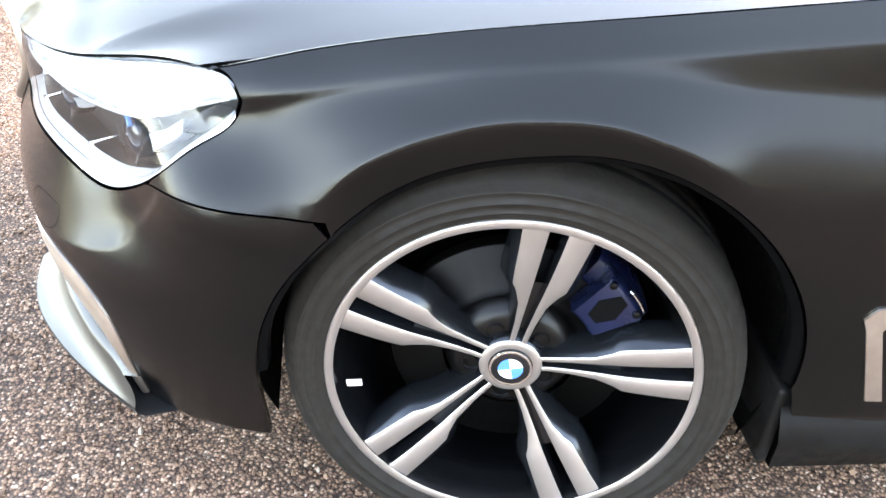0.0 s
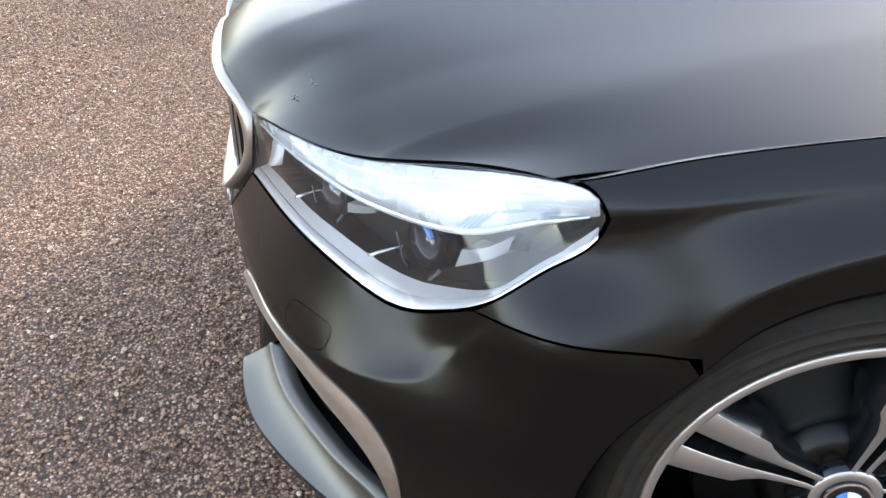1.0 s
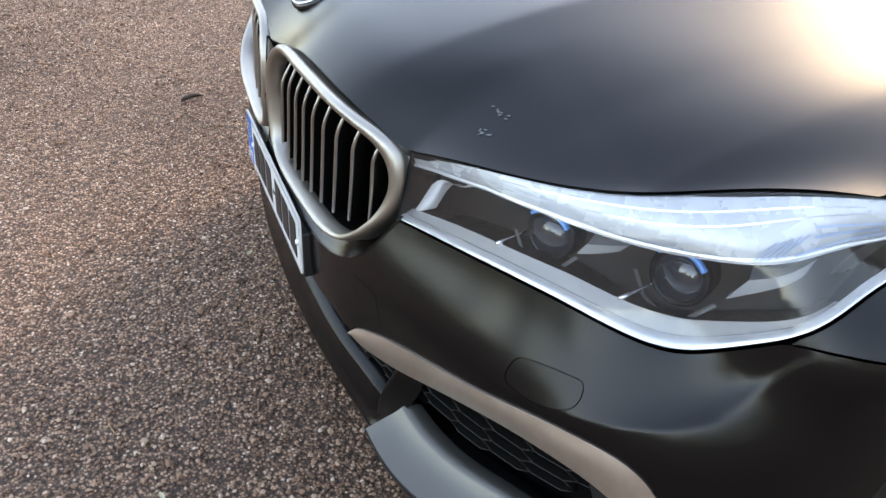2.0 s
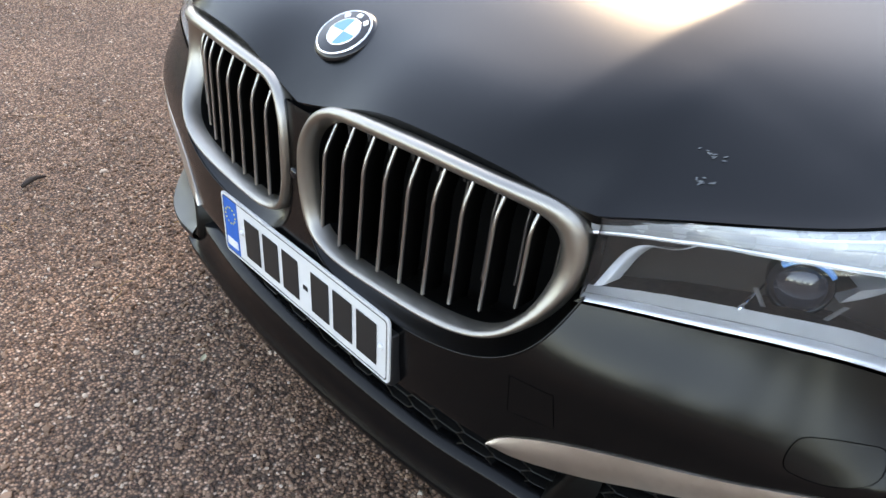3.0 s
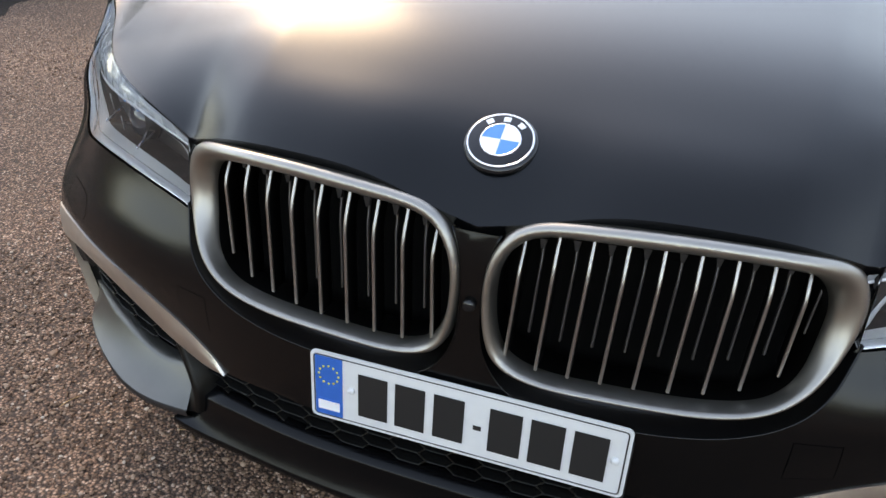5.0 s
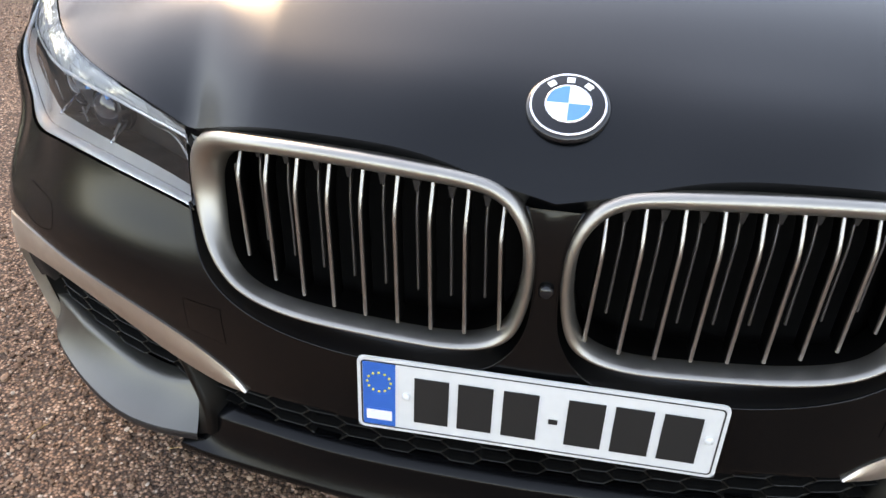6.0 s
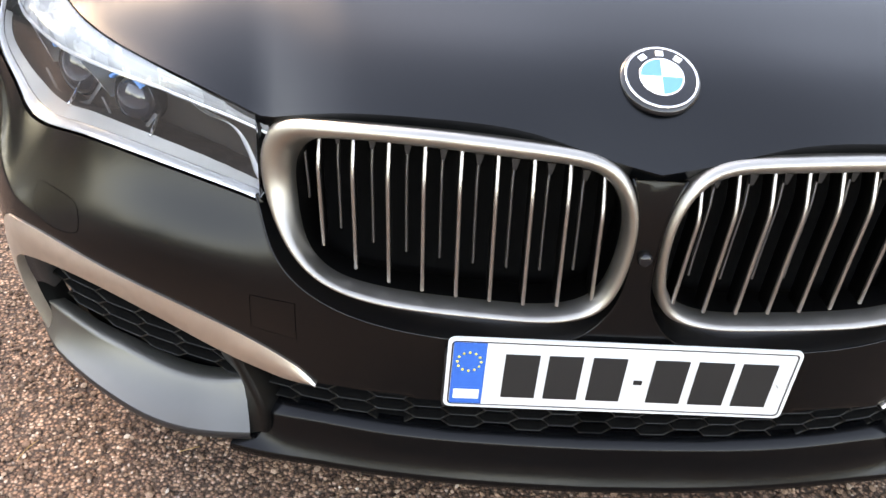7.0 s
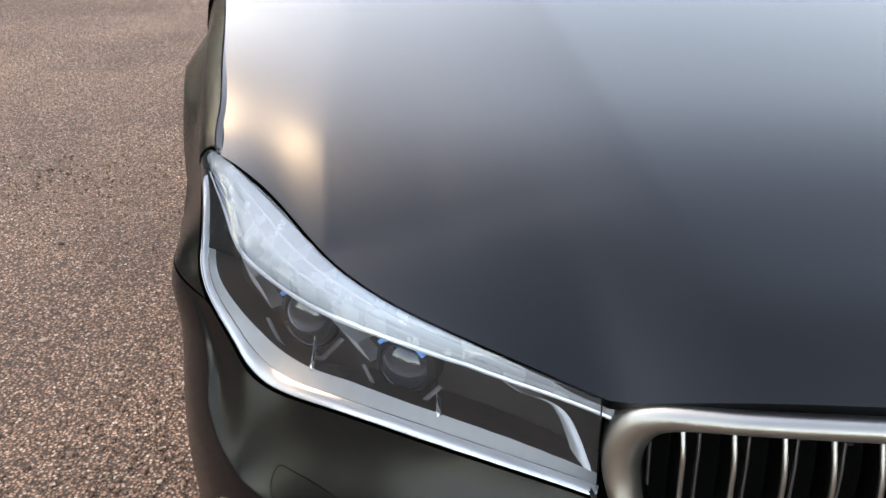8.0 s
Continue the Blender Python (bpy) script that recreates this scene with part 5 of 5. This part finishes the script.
# ---- ground ----
def ground_material():
    m = bpy.data.materials.new("rolled_stone_chippings")
    m.use_nodes = True
    nt = m.node_tree
    N, Lk = nt.nodes.new, nt.links.new
    b = nt.nodes["Principled BSDF"]
    b.inputs["Roughness"].default_value = 0.85
    co = N("ShaderNodeTexCoord")
    warp = N("ShaderNodeTexNoise")
    warp.inputs["Scale"].default_value = 90
    add = N("ShaderNodeVectorMath")
    add.operation = "MULTIPLY_ADD"
    add.inputs[1].default_value = (0.006, 0.006, 0)
    Lk(co.outputs["Object"], warp.inputs["Vector"])
    Lk(warp.outputs["Color"], add.inputs[0])
    Lk(co.outputs["Object"], add.inputs[2])
    cells = N("ShaderNodeTexVoronoi")
    cells.inputs["Scale"].default_value = 150
    cells.inputs["Randomness"].default_value = 1.0
    Lk(add.outputs[0], cells.inputs["Vector"])
    sep = N("ShaderNodeSeparateColor")
    Lk(cells.outputs["Color"], sep.inputs[0])
    ramp = N("ShaderNodeValToRGB")
    cr = ramp.color_ramp
    for pos, col in ((0.0, (0.086, 0.045, 0.029)), (0.28, (0.162, 0.085, 0.055)), (0.55, (0.254, 0.137, 0.086)), (0.80, (0.351, 0.199, 0.129)), (0.94, (0.432, 0.267, 0.185)), (1.0, (0.540, 0.388, 0.292))):
        e = cr.elements[0] if pos == 0.0 else (cr.elements[-1] if pos == 1.0 else cr.elements.new(pos))
        e.color = (*col, 1)
    Lk(sep.outputs[0], ramp.inputs[0])
    # joints between the stones, and damp or worn areas
    joint = N("ShaderNodeMapRange")
    joint.inputs["From Min"].default_value, joint.inputs["From Max"].default_value = 0.28, 0.58
    joint.inputs["To Min"].default_value, joint.inputs["To Max"].default_value = 1.22, 0.24
    Lk(cells.outputs["Distance"], joint.inputs["Value"])
    big = N("ShaderNodeTexNoise")
    big.inputs["Scale"].default_value, big.inputs["Detail"].default_value = 1.2, 6
    Lk(co.outputs["Object"], big.inputs["Vector"])
    bigr = N("ShaderNodeMapRange")
    bigr.inputs["From Min"].default_value, bigr.inputs["From Max"].default_value = 0.35, 0.65
    bigr.inputs["To Min"].default_value, bigr.inputs["To Max"].default_value = 0.80, 1.30
    Lk(big.outputs["Fac"], bigr.inputs["Value"])
    mul = N("ShaderNodeMath")
    mul.operation = "MULTIPLY"
    Lk(joint.outputs[0], mul.inputs[0])
    Lk(bigr.outputs[0], mul.inputs[1])
    sc = N("ShaderNodeVectorMath")
    sc.operation = "SCALE"
    Lk(ramp.outputs[0], sc.inputs[0])
    Lk(mul.outputs[0], sc.inputs["Scale"])
    Lk(sc.outputs[0], b.inputs["Base Color"])
    inv = N("ShaderNodeMath")
    inv.operation = "SUBTRACT"
    inv.inputs[0].default_value = 1.0
    Lk(cells.outputs["Distance"], inv.inputs[1])
    hgt = N("ShaderNodeMath")
    hgt.operation = "MULTIPLY_ADD"
    Lk(sep.outputs[1], hgt.inputs[0])
    hgt.inputs[1].default_value = 0.5
    Lk(inv.outputs[0], hgt.inputs[2])
    bp = N("ShaderNodeBump")
    bp.inputs["Strength"].default_value, bp.inputs["Distance"].default_value = 0.9, 0.004
    Lk(hgt.outputs[0], bp.inputs["Height"])
    Lk(bp.outputs[0], b.inputs["Normal"])
    return m


GROUND = ground_material()
t = np.r_[-400, -60, -12, np.linspace(-6, 6, 49), 12, 60, 400]
gx, gy = np.meshgrid(t, t)
gz = np.array([[0.006 * noise.noise((x * 0.7, y * 0.7, 0.0)) - 0.004 if max(abs(x), abs(y)) < 7 else -0.004 for x, y in zip(a, b)] for a, b in zip(gx, gy)])
ground = part("ground", *sheet(np.stack([gx, gy, gz], -1)), GROUND)
tagged(ground, "rolled reddish-brown stone chippings", "ground", kind="structure")


def stone_material():
    m = bpy.data.materials.new("loose_stone")
    m.use_nodes = True
    nt = m.node_tree
    b = nt.nodes["Principled BSDF"]
    b.inputs["Roughness"].default_value = 0.9
    b.inputs["Specular IOR Level"].default_value = 0.2
    geo = nt.nodes.new("ShaderNodeNewGeometry")
    ramp = nt.nodes.new("ShaderNodeValToRGB")
    cr = ramp.color_ramp
    for pos, col in ((0.0, (0.100, 0.060, 0.043)), (0.35, (0.200, 0.118, 0.080)), (0.75, (0.320, 0.196, 0.134)), (0.93, (0.42, 0.285, 0.205)), (1.0, (0.58, 0.47, 0.38))):
        e = cr.elements[0] if pos == 0.0 else (cr.elements[-1] if pos == 1.0 else cr.elements.new(pos))
        e.color = (*col, 1)
    nt.links.new(geo.outputs["Random Per Island"], ramp.inputs[0])
    nt.links.new(ramp.outputs[0], b.inputs["Base Color"])
    return m


# loose chippings over the stretch of yard beside and before the car
rng = np.random.default_rng(7)
bm = bmesh.new()
bmesh.ops.create_icosphere(bm, subdivisions=1, radius=1)
ICO_V = np.array([v.co[:] for v in bm.verts])
ICO_F = np.array([[v.index for v in f.verts] for f in bm.faces])
bm.free()
COUNT = 118000
px = rng.uniform(-2.4, 1.9, COUNT)
py = rng.uniform(-1.9, 3.6, COUNT)
near = np.where(px < -0.2, 1.0, np.where(py < 0, 0.6, 0.45)) * np.where((px < -0.4) & (py < -1.0), 0.75, 1.0)
ok = ~((px > -0.55) & (np.abs(py) < 0.80)) & (rng.uniform(0, 1, COUNT) < near * np.clip((3.6 - py) / 1.6, 0, 1) * np.clip((1.9 - px) / 0.5, 0, 1))
px, py = px[ok], py[ok]
n = len(px)
size = rng.gamma(5.0, 0.00050, n) + 0.0012
sc = size[:, None] * rng.uniform(0.6, 1.25, (n, 3)) * (1, 1, 0.75)
v = ICO_V[None] * sc[:, None] * rng.uniform(0.74, 1.20, (n, len(ICO_V), 1))
turn = rng.uniform(0, 6.28, n)
c, s = np.cos(turn)[:, None], np.sin(turn)[:, None]
vs = np.stack([v[..., 0] * c - v[..., 1] * s + px[:, None], v[..., 0] * s + v[..., 1] * c + py[:, None], v[..., 2] + sc[:, 2:] * 0.25 - 0.003], -1).reshape(-1, 3)
fs = (ICO_F[None] + np.arange(n)[:, None, None] * len(ICO_V)).reshape(-1, 3)
stones = part("chippings", vs, fs.tolist(), stone_material(), None, "", False)
tagged(stones, "loose reddish and grey stone chippings on the yard", "gravel", kind="stuff")


# ---- unseen hedge beyond the car, added to shade the yard and darken reflections ----
def leaf_material():
    m = bpy.data.materials.new("hedge_leaf")
    m.use_nodes = True
    nt = m.node_tree
    b = nt.nodes["Principled BSDF"]
    b.inputs["Roughness"].default_value = 0.55
    geo = nt.nodes.new("ShaderNodeNewGeometry")
    ramp = nt.nodes.new("ShaderNodeValToRGB")
    cr = ramp.color_ramp
    for pos, col in ((0.0, (0.012, 0.022, 0.014)), (0.5, (0.026, 0.044, 0.026)), (1.0, (0.046, 0.064, 0.038))):
        e = cr.elements[0] if pos == 0.0 else (cr.elements[-1] if pos == 1.0 else cr.elements.new(pos))
        e.color = (*col, 1)
    nt.links.new(geo.outputs["Random Per Island"], ramp.inputs[0])
    nt.links.new(ramp.outputs[0], b.inputs["Base Color"])
    return m


def hedge():
    """Stems and many small leaves, with an uneven crown."""
    h = new("hedge")
    tagged(h, "dark green clipped hedge added out of view to shade the yard", "hedge")
    r = np.random.default_rng(11)
    stems = []
    for x in np.arange(1.8, 13.8, 0.35):
        p = np.array([(x, 5.4, -0.02), (x + r.uniform(-0.1, 0.1), 5.4 + r.uniform(-0.1, 0.1), 0.6), (x + r.uniform(-0.2, 0.2), 5.4 + r.uniform(-0.25, 0.25), 1.3)])
        stems.append(tube(curve(p, 6), np.linspace(0.022, 0.008, 6), 6))
    part("stems", *join(*stems), BARK, h)
    n = 15000
    x = r.uniform(1.6, 14.0, n)
    top = 1.75 + 0.18 * np.sin(x * 1.9) + 0.12 * np.sin(x * 4.3 + 1)
    z = 0.08 + (top - 0.08) * r.power(1.25, n)
    wide = 0.62 + 0.10 * np.sin(x * 2.7) + 0.08 * np.sin(z * 5 + x)
    y = 5.4 + wide * np.clip(r.normal(0, 0.62, n), -1.1, 1.1)
    vs, fs = np.empty((n * 4, 3)), []
    quad = np.array([(-1, 0, 0), (0, -0.55, 0.12), (1, 0, 0), (0, 0.55, 0.12)])
    for i in range(n):
        e = Euler(r.uniform(-1.2, 1.2, 3) + (0, 0, r.uniform(0, 6.28))).to_matrix()
        vs[i * 4:i * 4 + 4] = (quad * r.uniform(0.022, 0.055)) @ np.array(e).T + (x[i], y[i], z[i])
        fs.append((i * 4, i * 4 + 1, i * 4 + 2, i * 4 + 3))
    part("leaves", vs, fs, leaf_material(), h, "", False)


BARK = material("hedge_bark", (0.06, 0.045, 0.035), 0.9, vary=0.3, scale=60)
hedge()


def tree(x, y, height, seed):
    """Tapered trunk, limbs and a loose crown of many leaves."""
    r = np.random.default_rng(seed)
    h = new("tree")
    tagged(h, "broad dark green tree added out of view round the yard", "tree", "trees beyond the hedge")
    lean = r.uniform(-0.25, 0.25, 2)
    top = np.array((x + lean[0], y + lean[1], height * 0.72))
    wood = [tube(curve([(x, y, -0.05), (x + lean[0] * 0.3, y, height * 0.3), top], 10), np.linspace(0.19, 0.05, 10), 9)]
    tips = []
    for i in range(int(9 * height / 5.5)):
        base = np.array((x, y, 0)) + (top - (x, y, 0)) * r.uniform(0.35, 0.95)
        a = i * 2.4 + r.uniform(-0.4, 0.4)
        out = r.uniform(0.9, 2.0) * (1.15 - base[2] / height) * max(1, height / 7)
        tip = base + (out * math.cos(a), out * math.sin(a), r.uniform(0.5, 1.4))
        wood.append(tube(curve([base, (base + tip) / 2 + (0, 0, 0.15), tip], 6), np.linspace(0.05, 0.015, 6), 6))
        tips += [tip, (base + tip) / 2 + r.normal(0, 0.2, 3)]
    tips += [top + (0, 0, 0.6), top + (0.3, -0.2, 1.1)]
    part("trunk", *join(*wood), BARK, h)
    n = int(700 * height)
    c = np.array(tips)[r.integers(0, len(tips), n)]
    d = r.normal(0, 1, (n, 3))
    p = c + d / np.linalg.norm(d, axis=1)[:, None] * (r.power(1.6, n) * 0.78)[:, None] * (1, 1, 0.75)
    quad = np.array([(-1, 0, 0), (0, -0.6, 0.12), (1, 0, 0), (0, 0.6, 0.12)])
    vs = np.empty((n * 4, 3))
    for i in range(n):
        e = Euler(r.uniform(-1.2, 1.2, 3) + (0, 0, r.uniform(0, 6.28))).to_matrix()
        vs[i * 4:i * 4 + 4] = (quad * r.uniform(0.06, 0.13)) @ np.array(e).T + p[i]
    part("crown", vs, [(i * 4, i * 4 + 1, i * 4 + 2, i * 4 + 3) for i in range(n)], LEAFY, h, "", False)


LEAFY = leaf_material()


def shrub(x0, x1, y0, seed):
    """A low spreading evergreen with branches and dense leaves, over the painted strip of shade."""
    r = np.random.default_rng(seed)
    h = new("shrub")
    tagged(h, "dense dark evergreen shrub added to darken the yard's edge", "shrub")
    wood = []
    for x in np.linspace(x0 + 0.3, x1 - 0.3, 12):
        p = np.array((x, y0 + 0.95, 0.0))
        for k in range(3):
            q = p + (r.uniform(-0.35, 0.35), r.uniform(-0.75, 0.6), r.uniform(0.45, 1.1))
            wood.append(tube(curve([p, (p + q) / 2 + (0, 0, 0.12), q], 6), np.linspace(0.018, 0.006, 6), 5))
    part("branches", *join(*wood), BARK, h)
    n = 9000
    a, rad = r.uniform(0, math.pi, n), r.power(2.2, n)
    x = r.uniform(x0, x1, n)
    y = y0 + 0.95 - np.cos(a) * rad * (0.88 + 0.10 * np.sin(x * 3.1))
    z = 0.12 + np.sin(a) * rad * (1.15 + 0.18 * np.sin(x * 2.3 + 1))
    quad = np.array([(-1, 0, 0), (0, -0.55, 0.12), (1, 0, 0), (0, 0.55, 0.12)])
    vs = np.empty((n * 4, 3))
    for i in range(n):
        e = Euler(r.uniform(-1.2, 1.2, 3) + (0, 0, r.uniform(0, 6.28))).to_matrix()
        vs[i * 4:i * 4 + 4] = (quad * r.uniform(0.02, 0.05)) @ np.array(e).T + (x[i], y[i], z[i])
    part("leaves", vs, [(i * 4, i * 4 + 1, i * 4 + 2, i * 4 + 3) for i in range(n)], LEAFY, h, "", False)


# Shrub added to darken the yard's edge and its reflection in the paint.
shrub(1.0, 3.9, 3.75, 21)
# Shade on the ground at the yard's edge, painted as a dark uneven strip.
GROUND_SHADE = material("painted_ground_shade", (0.022, 0.017, 0.014), 0.95, vary=0.4, scale=40, bump=0.8, bump_scale=60, gloss=0.2)
u = np.linspace(0, 1, 40)
near = np.stack([0.75 + 3.4 * u, 3.62 + 0.10 * np.sin(u * 17) + 0.06 * np.sin(u * 41) - 0.25 * np.sin(u * math.pi), np.full(40, -0.006)], 1)
g = np.array([near, near + (0, 0.10, 0.014), near + (0, 0.5, 0.03), near + (0, 2.2, 0.02)])
bed = part("planting_bed", *sheet(g), GROUND_SHADE)
tagged(bed, "dark strip painting the ground's shade under the shrub", "soil bed", kind="structure")
# Unseen trees: some answer olive reflections, others are added to dim low sky.
ROW = [(-1.5, 10.6, 3.2), (1.0, 10.4, 3.3), (3.6, 9.6, 4.2), (6.0, 9.4, 5.3)] + [(9.4, 9.9, 4.4), (12.2, 8.8, 4.4), (14.6, 6.4, 4.2), (15.6, 4.0, 4.4), (17.6, 1.2, 4.2), (17.4, -1.6, 4.0), (17.0, -4.4, 3.6)] + [(x, -20.0, 5.4) for x in (17.0, 13.5, 10.0, -11.0)] + [(-15.6, -17.0, 5.2), (-18.5, -11.5, 5.0), (-19.5, -5.8, 4.8)]
for i, (x, y, hh) in enumerate(ROW):
    tree(x, y + 0.5 * math.sin(i * 2.3), hh * (1 + 0.06 * math.sin(i * 1.7)), 40 + i)

# ---- unseen woods added round the yard, and the house across it ----
def woods():
    """Undergrowth and low trees added to hide the sky's bright horizon, one mass of leaf clumps."""
    r = np.random.default_rng(77)
    n = 26000
    a = r.uniform(0, 2 * math.pi, n)
    rad = r.uniform(25, 33, n)
    top = 3.0 + 0.7 * np.sin(a * 9) + 0.5 * np.sin(a * 23 + 1) + 0.3 * np.sin(a * 47)
    p = np.stack([rad * np.cos(a), rad * np.sin(a), top * r.power(1.15, n)], 1)
    quad = np.array([(-1, 0, 0), (0, -0.6, 0.12), (1, 0, 0), (0, 0.6, 0.12)])
    u = r.normal(0, 1, (n, 3))
    u /= np.linalg.norm(u, axis=1)[:, None]
    w = np.cross(u, r.normal(0, 1, (n, 3)))
    w /= np.linalg.norm(w, axis=1)[:, None]
    k = r.uniform(0.20, 0.45, n)[:, None, None]
    vs = p[:, None] + k * (quad[None, :, 0:1] * u[:, None] + quad[None, :, 1:2] * w[:, None])
    ob = part("far_woods", vs.reshape(-1, 3), np.arange(n * 4).reshape(-1, 4).tolist(), LEAFY, None, "", False)
    tagged(ob, "dark green undergrowth and low trees added to hide the bright horizon", "woods", kind="stuff")


def house(x0, x1, y):
    """A long plastered two-storey house with a tiled roof, its front towards the car."""
    h = new("house")
    tagged(h, "long beige plastered house with dark windows and tiled roof", "house")
    part("wall", *block((x0, y - 8, -0.05), (x1, y, 5.0), 0.03), PLASTER, h)
    ridge, eave = 7.2, 4.95
    roof = [(x0 - 0.4, y + 0.5, eave), (x1 + 0.4, y + 0.5, eave), (x1 + 0.4, y - 4, ridge), (x0 - 0.4, y - 4, ridge), (x0 - 0.4, y - 8.5, eave), (x1 + 0.4, y - 8.5, eave)]
    low = [(a, b, c - 0.16) for a, b, c in roof]
    part("roof", roof + low, [(0, 1, 2, 3), (3, 2, 5, 4), (6, 9, 8, 7), (9, 10, 11, 8), (0, 6, 7, 1), (4, 5, 11, 10), (0, 3, 9, 6), (3, 4, 10, 9), (1, 7, 8, 2), (2, 8, 11, 5)], TILE, h, "", False)
    for z in (1.0, 3.3):
        for x in np.arange(x0 + 1.2, x1 - 1.0, 2.1):
            w = part("window", *block((x - 0.55, y - 0.02, z), (x + 0.55, y + 0.05, z + 1.25), 0.01), ENWHITE, h)
            for k in (-1, 1):
                part("pane", *block((x + k * 0.26 - 0.22, y + 0.045, z + 0.07), (x + k * 0.26 + 0.22, y + 0.06, z + 1.18), 0.004), TINTED, w)


PLASTER = material("beige_plaster", (0.26, 0.22, 0.155), 0.9, vary=0.1, scale=3, bump=0.2)
TILE = material("brown_roof_tile", (0.11, 0.055, 0.035), 0.8, vary=0.2, scale=6)
woods()
house(-8.0, 7.0, -16.5)

# ---- litter on the ground ----
STRAW = material("dry_needle", (0.42, 0.24, 0.09), 0.7)
LEAFDRY = material("pale_dry_leaf", (0.40, 0.36, 0.24), 0.8, vary=0.2, scale=80)
TWIG = material("dark_twig", (0.035, 0.025, 0.020), 0.9, vary=0.3, scale=90)
rn = np.random.default_rng(5)
for i in range(34):
    x, y = rn.uniform(-1.5, -0.3), rn.uniform(-1.2, 2.2)
    if x > -0.62 and abs(y) < 0.95:
        continue
    a, l = rn.uniform(0, 6.28), rn.uniform(0.02, 0.05)
    d = np.array((math.cos(a), math.sin(a), 0)) * l / 2
    c = np.array((x, y, 0.0045))
    ob = part("pine_needle", *tube(curve([c - d, c + (0, 0, 0.003) + rn.normal(0, 0.003, 3) * (1, 1, 0), c + d], 6), 0.0007, 5), STRAW)
    tagged(ob, "dry orange pine needle lying on the gravel", "pine needle", "needles on the gravel")


def dry_leaf(x, y, turn, size):
    u = np.linspace(-1, 1, 9)
    g = np.array([[(k * size, s * size * 0.45 * (1 - k * k) ** 0.7, 0.004 + 0.15 * size * s * s + 0.1 * size * k * k) for k in u] for s in (-1, -0.5, 0, 0.5, 1)])
    ob = part("dry_leaf", *moved(sheet(g), pose(x, y, 0.001, 0, 0, turn)), LEAFDRY)
    tagged(ob, "small pale dry leaf curled on the gravel", "leaf")


dry_leaf(-0.862, 0.377, 40, 0.012)
dry_leaf(-1.15, -0.30, 110, 0.010)
stick = part("twig", *tube(curve([(-0.90, 1.295, 0.008), (-0.868, 1.312, 0.013), (-0.83, 1.318, 0.008)], 8), [0.005, 0.007, 0.008, 0.008, 0.007, 0.006, 0.005, 0.003], 7), TWIG)
tagged(stick, "short dark twig lying on the gravel", "twig")
